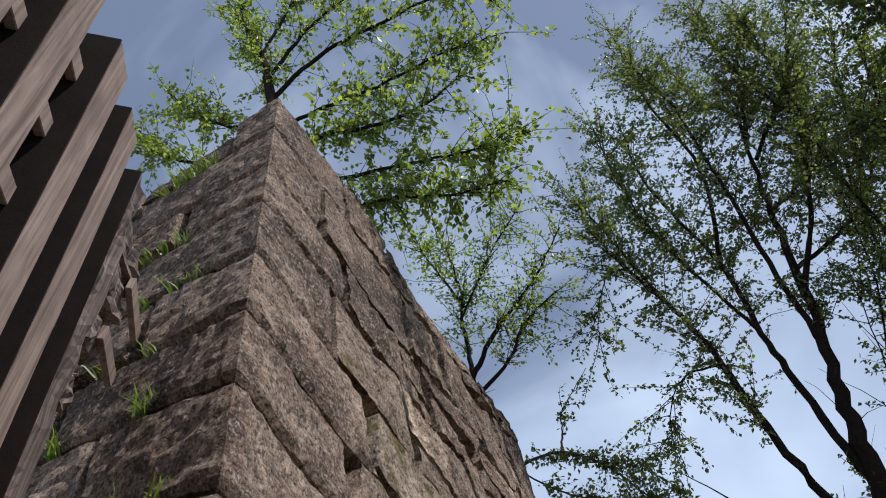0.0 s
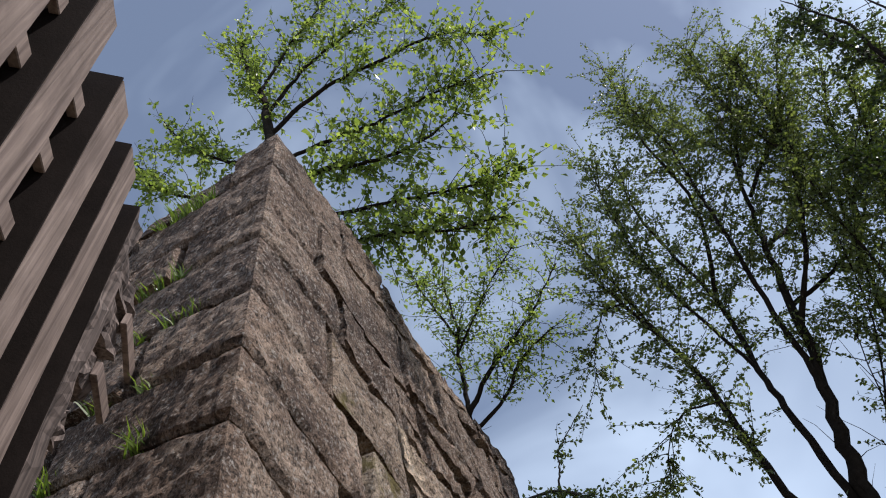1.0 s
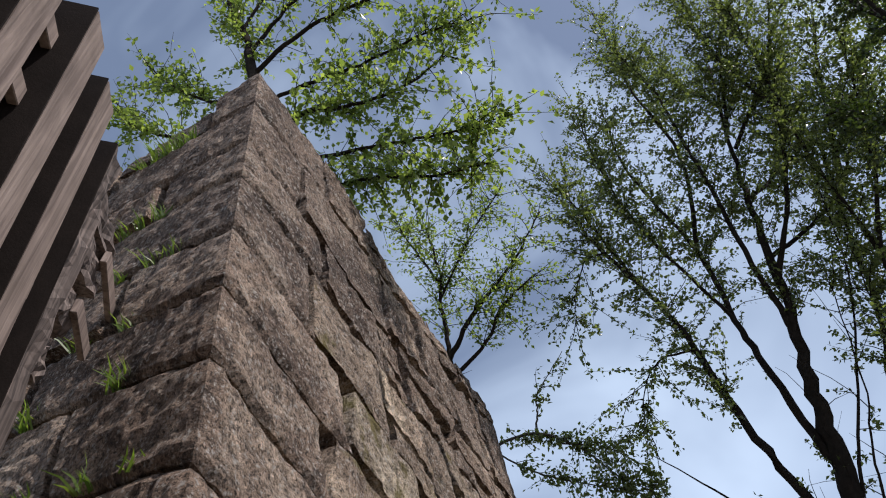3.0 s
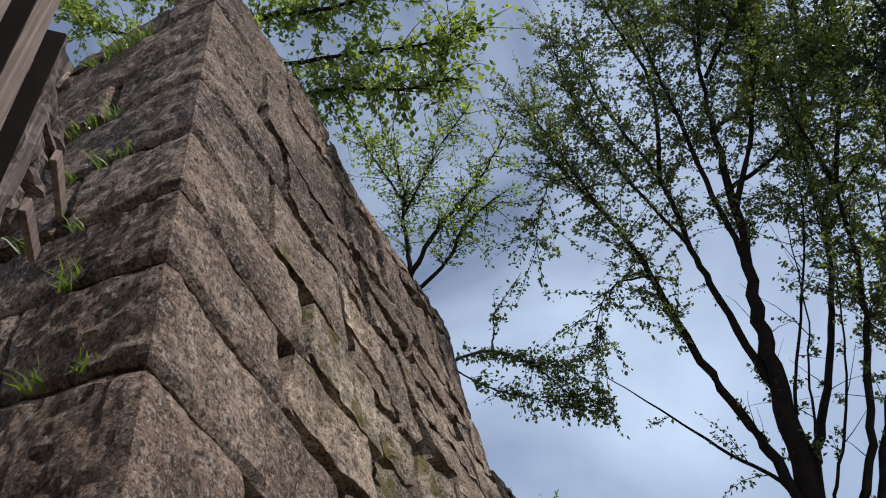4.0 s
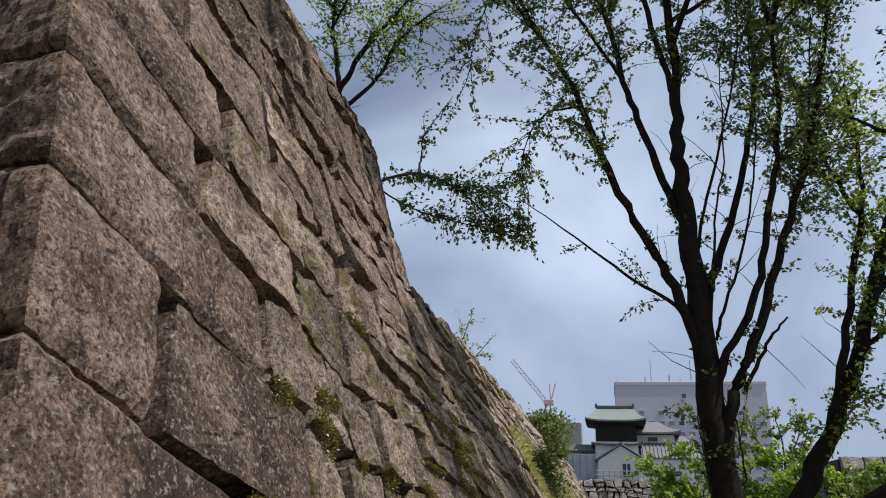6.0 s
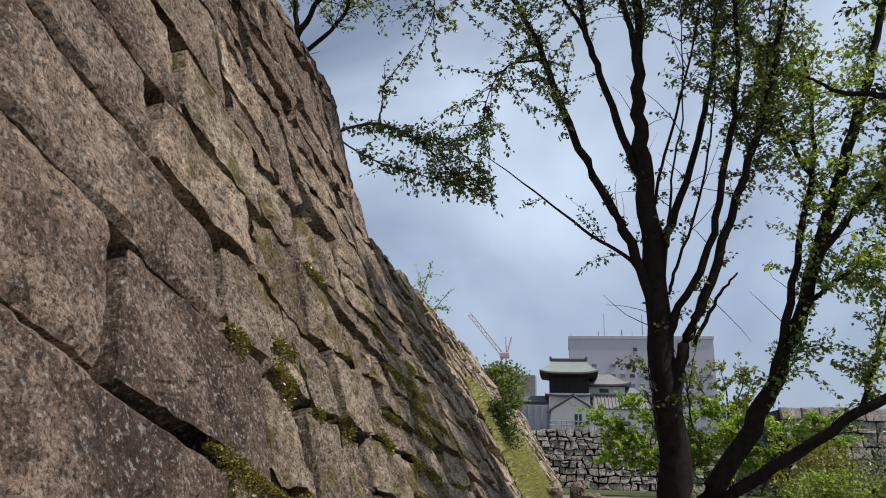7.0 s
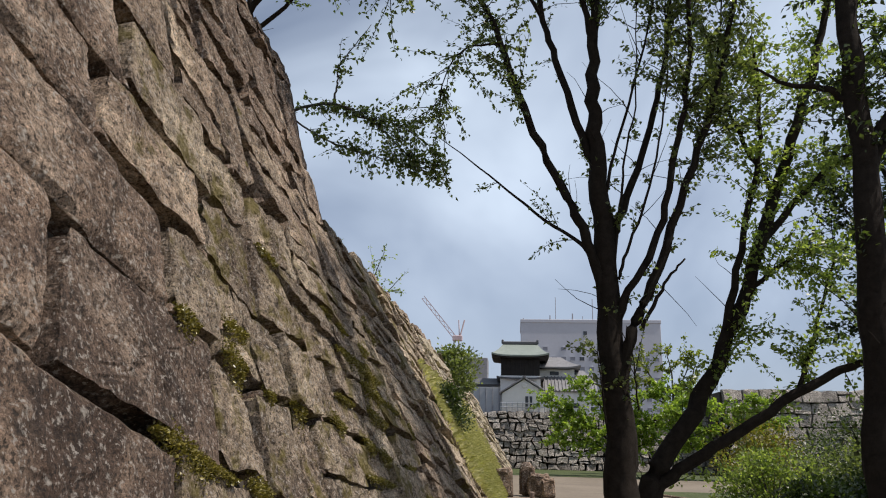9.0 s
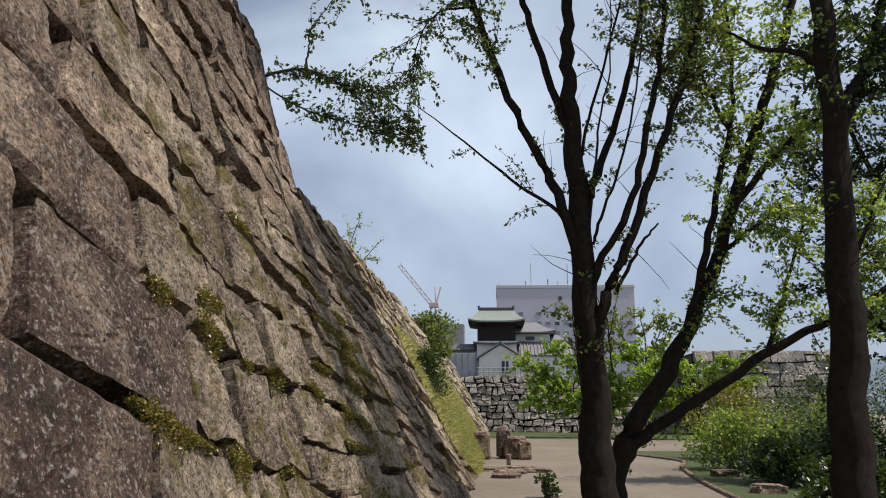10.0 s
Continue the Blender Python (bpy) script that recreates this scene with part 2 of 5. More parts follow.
def leaves_mesh(name, places, ways, size, mat, parent, seed, label=""):
    """Folded leaves, six corners each, hanging from the places along the ways."""
    r = np.random.RandomState(seed)
    p, w = np.array(places, float), np.array(ways, float)
    n = len(p)
    w = w + r.normal(0, 0.55, (n, 3)) + np.array((0, 0, -0.35))
    w /= np.linalg.norm(w, axis=1)[:, None]
    s = np.cross(w, r.normal(0, 1, (n, 3)) + np.array((0, 0, 1.2)))
    s /= np.linalg.norm(s, axis=1)[:, None] + 1e-9
    u = np.cross(s, w)
    L = size * r.uniform(0.6, 1.25, (n, 1))
    W = L * r.uniform(0.26, 0.36, (n, 1))
    f = W * r.uniform(0.1, 0.6, (n, 1))
    corners = np.stack([p, p + w * L * 0.42 + s * W + u * f, p + w * L, p + w * L * 0.42 - s * W + u * f], 1).reshape(-1, 3)
    me = bpy.data.meshes.new(name)
    me.vertices.add(4 * n)
    me.vertices.foreach_set("co", corners.ravel())
    me.loops.add(6 * n)
    base = np.arange(n)[:, None] * 4
    me.loops.foreach_set("vertex_index", (base + np.array((0, 1, 2, 0, 2, 3))).ravel())
    me.polygons.add(2 * n)
    me.polygons.foreach_set("loop_start", np.arange(2 * n) * 3)
    me.update(calc_edges=True)
    me.materials.append(mat)
    ob = new(name, me)
    ob.parent = parent
    if label:
        ob["label"] = label
    return ob


def tree(name, label, base, limbs, leaf, leaf_size, bark, seed, category="tree", twig=1.2, per=16, shoots=False):
    """limbs: (points, first radius, last radius, leafy from this share of the limb, twigs a metre). The first is the trunk."""
    rng = random.Random(seed)
    root = tagged(empty(name, base), label, category)
    o = Vector(base)
    places, ways, tv, tf = [], [], [], []
    for i, (points, r0, r1, leafy, dense) in enumerate(limbs):
        path = [q - o for q in spline(points, 6)]
        path = [q + Vector((rng.uniform(-1, 1), rng.uniform(-1, 1), 0)) * min(0.04, r1 + 0.01) if 0 < k < len(path) - 1 else q for k, q in enumerate(path)]
        v, f = [], []
        tube(v, f, path, r0, r1, 10 if r0 > 0.1 else 6, 0.06, rng)
        mesh("trunk" if i == 0 else "limb", v, f, bark, root, smooth=True)
        length = sum((b - a).length for a, b in zip(path, path[1:]))
        bare = int(length * leafy * 1.6) if dense else 0
        for k in range(int(length * (1 - leafy) * dense) + bare):
            t = leafy + (1 - leafy) * rng.random() if k >= bare else rng.uniform(0.2, 1) * leafy
            j = t * (len(path) - 1)
            a, b = path[int(j)], path[min(int(j) + 1, len(path) - 1)]
            q = a.lerp(b, j - int(j))
            along = (b - a).normalized() if (b - a).length > 1e-6 else Vector((0, 0, 1))
            way = (Vector((rng.gauss(0, 1), rng.gauss(0, 1), rng.gauss(0.1, 0.7))).normalized() * (0.8 if shoots else 1.0) + along * 0.7).normalized()
            reach, count, loose, sway = twig * rng.uniform(0.4, 1.15), per, 0.05, 0.2
            if shoots:
                loose, sway = 0.035, 0.14
            if k < bare:
                spur = rng.random() < 0.55
                reach, count = (reach * 0.3, per // 2) if spur and shoots else (reach, per if rng.random() < 0.25 and not shoots else 0)
            pts, d, here = [q.copy()], way.copy(), q.copy()
            for s in range(4):
                d = (d + Vector((rng.gauss(0, sway), rng.gauss(0, sway), rng.gauss(-0.05, sway * 0.9)))).normalized()
                here = here + d * reach / 4
                pts.append(here.copy())
            tube(tv, tf, pts, 0.010, 0.003, 3)
            for c in range(count):
                s = rng.uniform(0.08, 1.0) * 4
                a2, b2 = pts[min(int(s), 3)], pts[min(int(s), 3) + 1]
                places.append(a2.lerp(b2, s - min(int(s), 3)) + Vector((rng.gauss(0, loose), rng.gauss(0, loose), rng.gauss(0, loose))))
                ways.append((b2 - a2).normalized() * 0.6 + Vector((rng.gauss(0, 0.6), rng.gauss(0, 0.6), rng.gauss(0, 0.5))))
    if tv:
        mesh("twig_spray", tv, tf, bark, root)["kind"] = "stuff"
    if places:
        crown = leaves_mesh("crown", places, ways, leaf_size, leaf, root, seed)
        crown["kind"] = "stuff"
    return root


def shrub(name, label, base, size, leaf, leaf_size, count, seed, category="shrub"):
    """A low bush: short stems and leaves in uneven clumps."""
    rng = random.Random(seed)
    root = tagged(empty(name, base), label, category)
    places, ways, v, f = [], [], [], []
    clumps = []
    for k in range(max(6, count // 130)):
        a, h = rng.uniform(0, math.tau), rng.random()
        rad = math.sqrt(rng.random()) * math.sqrt(max(0.05, 1 - (h * 0.95) ** 2))
        clumps.append((Vector((math.cos(a) * rad * size[0] / 2, math.sin(a) * rad * size[1] / 2, size[2] * (0.12 + 0.8 * h))), rng.uniform(0.10, 0.24) * min(size)))
    for c, r in clumps:
        tube(v, f, spline([(c.x * 0.15, c.y * 0.15, -0.02), (c.x * 0.6, c.y * 0.6, c.z * 0.6), tuple(c)], 3), 0.022, 0.006, 4)
    for k in range(count):
        c, r = rng.choice(clumps)
        d = Vector((rng.gauss(0, 1), rng.gauss(0, 1), rng.gauss(0, 0.75)))
        q = c + d * r * 0.75
        if q.z > 0.01:
            places.append(q)
            ways.append(d.normalized() + Vector((0, 0, 0.5)))
    mesh("stem", v, f, BARK_PALE, root)["kind"] = "stuff"
    leaves_mesh("crown", places, ways, leaf_size, leaf, root, seed)["kind"] = "stuff"
    return root


# ---- ground ----
def sheet(name, outline, z, mat, label="", kind="structure"):
    ob = mesh(name, [(x, y, z) for x, y in outline], [tuple(range(len(outline)))], mat)
    return tagged(ob, label, kind=kind)


sheet("ground", [(-2500, -2500), (2500, -2500), (2500, 2500), (-2500, 2500)], 0.0, EARTH, "pale sandy earth of a castle ground")
LAWN_EDGE = [(4.35, 9.0), (4.55, 14.0), (4.9, 18.0), (5.5, 22.0), (6.2, 25.0), (5.2, 28.5), (4.6, 31.0)]
edge = spline([(x, y, 0) for x, y in LAWN_EDGE], 6)
sheet("lawn", [(q.x, q.y) for q in edge] + [(40, 34), (40, 9)], 0.012, LAWN, "dull green lawn beside the sandy path")
sheet("lawn_far", [(-1.0, 44), (30, 42), (30, 56.2), (-1.0, 56.2)], 0.014, LAWN, "dark grass strip below the far stone wall")


# ---- stone walls ----
FACE_D, FACE_B = -1.605, 0.3093
LEFT_E, LEFT_B, LEFT_K = 2.102, 0.2553, 0.1722


def wall_x(z, a=12.0):
    """The line of the battered face at height z and a metres along it, flaring at the foot away from the corner."""
    return FACE_D - FACE_B * z + min(1, max(0, (a - 6) / 6)) * 0.22 * max(0.0, 5.0 - z)


def corner_y(z):
    return LEFT_E + LEFT_B * z + LEFT_K * (FACE_D - FACE_B * z)


FACE_N = Vector((1, 0, FACE_B)).normalized()
LEFT_RUN = 0.18
LEFT_N = Vector((-LEFT_RUN, -1, 0.202 - LEFT_RUN * FACE_B)).normalized()


def sink(a, level):
    """How far a bed has sunk below its height at the corner, a metres along the face."""
    fall = float(np.interp(level, (5.6, 8.6), (0.41, 0.10)))
    return fall * 7.0 * (1 - math.exp(-max(0.0, a - corner_y(level)) / 7.0))


def level_at(a, z):
    """The bed that lies at height z there."""
    low, high = z, z + 3.5
    for k in range(30):
        mid = (low + high) / 2
        low, high = (mid, high) if mid - sink(a, mid) < z else (low, mid)
    return low


def on_low(a, z, h):
    return Vector((wall_x(z, a), a, z)) + FACE_N * h


def on_face(a, level, h):
    """On the bastion, whose beds sink away from the corner, the more the lower they lie."""
    return on_low(a, level - sink(a, level), h)


def on_left(u, z, h):
    """u: metres to the left of the corner."""
    return Vector((FACE_D - FACE_B * z - u, corner_y(z) + LEFT_RUN * u, z)) + LEFT_N * h


def bulge(p, rough):
    q = Vector(p)
    return rough * (noise.noise(q * 1.3) * 0.45 + noise.noise(q * 5.2 + Vector((3, 8, 1))) * 0.34 + noise.noise(q * 12 + Vector((9, 2, 5))) * 0.26 + noise.noise(q * 26 + Vector((1, 7, 2))) * 0.16)


def stone(outline, at, rng, gap=0.022, proud=0.05, rough=0.05, rings=(0.0, 0.06, 0.18, 0.34, 0.54, 0.78), step=0.13, back=0.22, chip=0.0, bite=0.0, upright=1.0):
    """Corners and faces of one stone of a wall: a rough outline, worn edges, a hewn front."""
    c = Vector((sum(p[0] for p in outline) / len(outline), sum(p[1] for p in outline) / len(outline)))
    ring = []
    if chip:
        outline = [Vector(p) + (c - Vector(p)) * min(0.3, chip * rng.random() ** 3 / max(0.1, (c - Vector(p)).length)) for p in outline]
    for i, p in enumerate(outline):
        p, q = Vector(p), Vector(outline[(i + 1) % len(outline)])
        k = max(1, round((q - p).length / step))
        for j in range(k):
            ring.append(p.lerp(q, j / k))
    ring = [p + Vector((rng.uniform(-1, 1), rng.uniform(-1, 1))) * step * 0.10 for p in ring]
    half = Vector((max(0.05, max(abs(p.x - c.x) for p in ring)), max(0.05, max(abs(p.y - c.y) for p in ring))))
    salt = rng.uniform(0, 50)

    def inset(d, share):
        """Beds stand open by d and are gnawn here and there, upright joints are tight."""
        out = []
        for p in ring:
            w = c - p
            if share is None:
                gnaw = bite * max(0.0, noise.noise(Vector((p.x * 2.1, p.y * 2.1, salt))) + 0.5 * noise.noise(Vector((p.x * 7, p.y * 7, salt))))
                out.append(p + Vector((w.x * min(0.5, (d * upright + gnaw * 0.15) / half.x), w.y * min(0.6, (d + gnaw) / half.y))))
            else:
                out.append(p + w * share)
        return out

    lean_a, lean_z, out = rng.uniform(-1, 1) * proud * 1.1, rng.uniform(-1.5, 0.4) * proud * 1.5, proud * rng.uniform(-0.6, 1.0)
    layers = [(inset(gap * 0.7, None), -back), (inset(gap, None), -0.03)]
    for k, s in enumerate(rings):
        layers.append((inset(gap + 0.010, None) if k == 0 else inset(0, s), (0.034, 0.045, 0.047, 0.047)[min(k, 3)]))
    verts, faces, n = [], [], len(ring)
    for k, (pts, h) in enumerate(layers):
        for p in pts:
            tilt = lean_a * (p.x - c.x) + lean_z * (p.y - c.y) + out if k else 0
            b = at(p.x, p.y, 0)
            verts.append(at(p.x, p.y, h + tilt + (bulge(b, rough) if k else 0)))
    for k in range(len(layers) - 1):
        for i in range(n):
            a, b = k * n + i, k * n + (i + 1) % n
            faces.append((a, b, b + n, a + n))
    verts.append(at(c.x, c.y, 0.047 + out + bulge(at(c.x, c.y, 0), rough)))
    top = (len(layers) - 1) * n
    for i in range(n):
        faces.append((top + i, top + (i + 1) % n, len(verts) - 1))
    return verts, faces


def flip(faces):
    return [tuple(reversed(f)) for f in faces]


def bed(level, a, amp, k):
    """The wavy bed joint of a course."""
    return level + amp * (noise.noise(Vector((a * 0.55, k * 7.3, 1.5))) + 0.5 * noise.noise(Vector((a * 1.7, k * 3.1, 4.0))))


def course(levels, i, a0, a1, widths, amp, rng, top=None, split=0.0, ease=lambda q: 1.0):
    """Outlines of the stones of one course between a0(z) and a1; widths: a range of lengths."""
    zl, zh = levels[i], levels[i + 1]
    out, a, lean = [], None, 0.0
    low = lambda q: bed(zl, q, amp * ease(q) if i else 0, i)
    high = lambda q: bed(zh, q, amp * ease(q), i + 1) if top is None or zh < top(q) - 0.3 else top(q)
    al, ah = a0(zl), a0(zh)
    first = True
    while al < a1:
        w = rng.uniform(*widths(al, first))
        bl, bh = al + w, al + w + rng.uniform(-0.34, 0.30) * min(1, w)
        if first:
            bh = ah + w + rng.uniform(-0.1, 0.15)
        if bl > a1 - 0.35:
            bl, bh = a1, a1
        first = False
        if top is None or low((al + bl) / 2) < top((al + bl) / 2) - 0.2:
            ml, mh = (al + bl) / 2, (ah + bh) / 2
            if rng.random() < split and (al > 4.2 or w < 1.2):
                cut = rng.uniform(0.42, 0.58)
                zl2, zr2 = low(al) * (1 - cut) + high(ah) * cut + rng.uniform(-0.1, 0.1), low(bl) * (1 - cut) + high(bh) * cut + rng.uniform(-0.1, 0.1)
                xl, xr = al + (ah - al) * cut, bl + (bh - bl) * cut
                out.append([(al, low(al)), (ml, low(ml)), (bl, low(bl)), (xr, zr2), (xl, zl2)])
                out.append([(xl, zl2), (xr, zr2), (bh, high(bh)), (mh, high(mh)), (ah, high(ah))])
            else:
                out.append([(al, low(al)), (ml, low(ml) + rng.uniform(-0.04, 0.02)), (bl, low(bl)), (bh, high(bh)), (mh, high(mh) + rng.uniform(-0.02, 0.05)), (ah, high(ah))])
        al, ah = bl, bh
    return out


CORNER_Z = [0.0, 0.8, 1.5, 2.27, 3.16, 3.94, 4.65, 5.45, 6.33, 7.05, 8.05, 9.0]
QUOIN_RIGHT = [1.3, 0.9, 1.9, 0.82, 2.0, 1.25, 1.55, 1.05, 1.3, 0.9, 1.5]
FAR_END = 10.55


def bastion_top(a):
    return level_at(a, float(np.interp(a, (2, 5.9, 6.7, 8.4, 11), (9.05, 8.95, 8.38, 8.12, 7.72))))


def core(name, parent, inset, sections):
    """The closed body of earth and rubble behind the face stones."""
    v, f, n = [], [], len(sections[0])
    for s in sections:
        v += s
    for k in range(len(sections) - 1):
        for i in range(n):
            a, b = k * n + i, k * n + (i + 1) % n
            f.append((a, b, b + n, a + n))
    f.append(tuple(range((len(sections) - 1) * n, len(sections) * n)))
    return mesh(name, v, f, SOIL, parent)


bastion = tagged(empty("wall_bastion"), "tall battered corner bastion of weathered granite blocks with moss in its joints", kind="structure")
low_wall = tagged(empty("wall_low"), "long lower battered wall of rough granite blocks with grass and moss", kind="structure")
sections = []
for z in (0.0, 1.2, 2.6, 4.0, 5.0, 6.0, 7.0, 7.55):
    x = wall_x(z, 3.0) - 0.17
    sections.append([(x, corner_y(z) + 0.16, z), (x, 6.0, z), (wall_x(z, FAR_END) - 0.17, FAR_END - 0.05, z), (-14, FAR_END - 0.05, z), (-14, corner_y(z) + 0.2 + LEFT_RUN * (14 + x), z)])
core("rubble_core", bastion, 0.16, sections)
# the rising earth behind the top stones towards the corner
sections = [[(wall_x(z) - 0.2, corner_y(z) + 0.2, z), (wall_x(z) - 0.2, far, z), (-14, far, z), (-14, corner_y(z) + 0.25 + LEFT_RUN * 9.5, z)] for z, far in ((7.5, 7.6), (8.0, 6.8), (8.6, 6.6))]
core("earth_fill", bastion, 0.2, sections)
sections = []
for z in (0.0, 2.0, 4.0, 4.85):
    x = wall_x(z) - 0.16
    sections.append([(wall_x(z, FAR_END) - 0.17, FAR_END - 0.02, z), (x, 12.0, z), (x, 55.0, z), (-30, 55.0, z), (-30, FAR_END - 0.02, z)])
core("rubble_core", low_wall, 0.16, sections)

rng = random.Random(7)


def quoin(i, right, left, rng):
    """A corner block that shows on both faces, with a worn arris."""
    zl, zh = CORNER_Z[i], CORNER_Z[i + 1]
    step, rows = 0.06, 14
    cols = [-left + k * left / round(left / step) for k in range(round(left / step))] + [k * right / round(right / step) for k in range(round(right / step) + 1)]
    bend_r, bend_l, end_r, end_l = rng.uniform(-0.10, 0.10), rng.uniform(-0.05, 0.03), rng.uniform(-0.12, 0.12), rng.uniform(-0.08, 0.08)
    mid = (FACE_N + LEFT_N).normalized()
    gap = 0.018
    verts, faces, n = [], [], len(cols)
    for r in range(-1, rows + 2):
        t = min(max(r / rows, 0), 1)
        for k, s in enumerate(cols):
            q = abs(s) / (right if s > 0 else left)
            z = (zl + gap) * (1 - t) + (zh - gap) * t + (bend_r if s > 0 else bend_l) * q * q * (1 if t > 0.5 else 0.6) * abs(t - 0.35)
            z += 0.035 * noise.noise(Vector((s * 2.2, t * 1.5, i * 5.0))) * min(1, q * 4)
            wear = min(t, 1 - t) * (zh - zl)
            end = (1 - q) * (right if s > 0 else left)
            h = 0.05 - 0.04 * max(0, 1 - wear / 0.04) ** 2 - 0.05 * max(0, 1 - end / 0.05) ** 2
            s2 = s + (end_r if s > 0 else end_l) * q * (t - 0.5)
            flat = on_face(corner_y(z) + s2, z, 0) if s >= 0 else on_left(-s2, z, 0)
            h += bulge(flat, 0.065)
            if r in (-1, rows + 1) or k in (0, n - 1):
                h = -0.22
            if abs(s) < 1e-6:
                verts.append(on_face(corner_y(z), z, 0) + mid * (h * 1.25 - 0.012))
            else:
                verts.append(on_face(corner_y(z) + s2, z, h) if s > 0 else on_left(-s2, z, h))
    for r in range(rows + 2):
        for k in range(n - 1):
            a = r * n + k
            faces.append((a, a + 1, a + n + 1, a + n))
    return verts, faces


right_edge, left_edge, outlines = [], [], []
for i in range(len(CORNER_Z) - 1):
    right = QUOIN_RIGHT[i]
    left = 0.72 if i == 10 else rng.uniform(1.0, 1.3) if i % 2 == 0 else rng.uniform(2.0, 2.5)
    v, f = quoin(i, right, left, rng)
    mesh("quoin", v, f, STONE, bastion, smooth=False)
    right_edge.append(right), left_edge.append(left)
for i in range(len(CORNER_Z) - 1):
    width = lambda a, first: (1.3, 1.9) if a < 4.4 else (0.42, 1.05) if i < 5 else (0.55, 1.25)
    row = course(CORNER_Z, i, lambda z: corner_y(z) + right_edge[i], FAR_END, width, 0.17, rng, bastion_top, 0.62, lambda q: min(1.0, max(0.1, (q - 4.2) / 1.6)))
    if row:
        open_by = 0.07 if i == 3 else 0.02
        row[0][0], row[0][-1] = (corner_y(CORNER_Z[i]) + right_edge[i] + open_by, CORNER_Z[i] + 0.01), (corner_y(CORNER_Z[i + 1]) + right_edge[i] + open_by, CORNER_Z[i + 1] - 0.01)
    outlines += [o for o in row if max(on_face(*p, 0).z for p in o) > 0.03]
for o in outlines:
    near, big = o[0][0] < 7.5, o[0][0] < 4.8
    v, f = stone(o, on_face, rng, rng.uniform(0.012, 0.028) if big else rng.uniform(0.010, 0.034), rng.uniform(0.012, 0.03) if big else rng.uniform(0.02, 0.075), 0.065 if big else 0.10,
                 rings=(0.0, 0.04, 0.10, 0.18, 0.27, 0.37, 0.47, 0.57, 0.67, 0.77, 0.88) if near else (0.0, 0.05, 0.15, 0.3, 0.5, 0.7, 0.88), step=0.07 if near else 0.11, chip=0.12 if big else 0.2, bite=0.16 if big else 0.24, upright=0.3)
    z = sum(p[1] for p in o) / len(o)
    mesh("stone", v, f, STONE_MOSSIEST if z < 5.5 and o[0][0] > 4.0 else STONE_MOSSY if z < 6.4 and o[0][0] > 3.6 else STONE, bastion)
for i in range(len(CORNER_Z) - 1):
    u = left_edge[i]
    while u < 6:
        w = rng.uniform(1.2, 2.2)
        zl, zh = CORNER_Z[i], CORNER_Z[i + 1] - (0.3 if i == 10 else 0)
        o = [(u, zl), (u + w / 2, zl + rng.uniform(-0.05, 0.05)), (u + w, zl), (u + w, zh - 0.02), (u + w / 2, zh - rng.uniform(0.0, 0.08)), (u, zh)]
        v, f = stone(o, on_left, rng, 0.018, 0.05, 0.07, step=0.09, chip=0.16)
        mesh("stone", v, flip(f), STONE, bastion)
        u += w

LOW_Z = [k * 0.56 for k in range(14)]


def low_sink(a):
    return 2.1 * (1 - math.exp(-max(0.0, a - FAR_END) / 6.0))


def on_low_bed(a, level, h):
    """The beds of the lower wall sink away from the bastion too."""
    return on_low(a, level - low_sink(a), h)



jv, jf, loose = [], [], 0
for i in range(len(LOW_Z) - 1):
    wall_end = 54.8
    for o in course(LOW_Z, i, lambda z: FAR_END, wall_end, lambda a, first: (0.5, 1.1), 0.12, rng, lambda q: 5.08 + low_sink(q), 0.3):
        if max(on_low_bed(*p, 0).z for p in o) < 0.03:
            continue
        if o[0][0] < 21:
            v, f = stone(o, on_low_bed, rng, rng.uniform(0.006, 0.02), 0.07, 0.09, (0.0, 0.2, 0.5), 0.15, chip=0.16, bite=0.15, upright=0.6)
            mesh("stone", v, f, STONE_MOSSIEST if o[0][0] > 12 else STONE_MOSSY, low_wall)
        else:
            v, f = stone(o, on_low_bed, rng, 0.02, 0.12, 0.05, (0.05, 0.3), 0.4)
            s = len(jv)
            jv += v
            jf += [tuple(s + k for k in q) for q in f]
mesh("stonework", jv, jf, STONE_JOINED, low_wall)["kind"] = "stuff"
# uneven cap stones where the low wall meets the bastion and along its top
for k in range(26):
    a = 11.0 + k * 1.1 + rng.uniform(-0.3, 0.3)
    w, hgt = rng.uniform(0.4, 0.9), rng.uniform(0.12, 0.38)
    v, f = stone([(a, 5.02), (a + w, 5.02), (a + w * 0.9, 5.02 + hgt), (a + w * 0.1, 5.02 + hgt * rng.uniform(0.7, 1))], on_low, rng, 0.01, 0.05, 0.05, (0.05, 0.3), 0.2, 0.4)
    mesh("cap_stone", v, f, STONE_MOSSY, low_wall)

# ---- timber palisade beside the bastion ----
POST_WAY = Vector((0.0616, -0.0759, 1.0)).normalized()
ROW = Vector((-0.601, 0.799, 0)).normalized()
ACROSS = ROW.cross(POST_WAY).normalized()
FENCE = Vector((-2.921, 1.05, 5.5))


def on_fence(along, rise, deep=0.0):
    """On the palisade's front: metres along the row, up from the post heads, back from the front."""
    return FENCE + ROW * along + POST_WAY * rise - ACROSS * deep



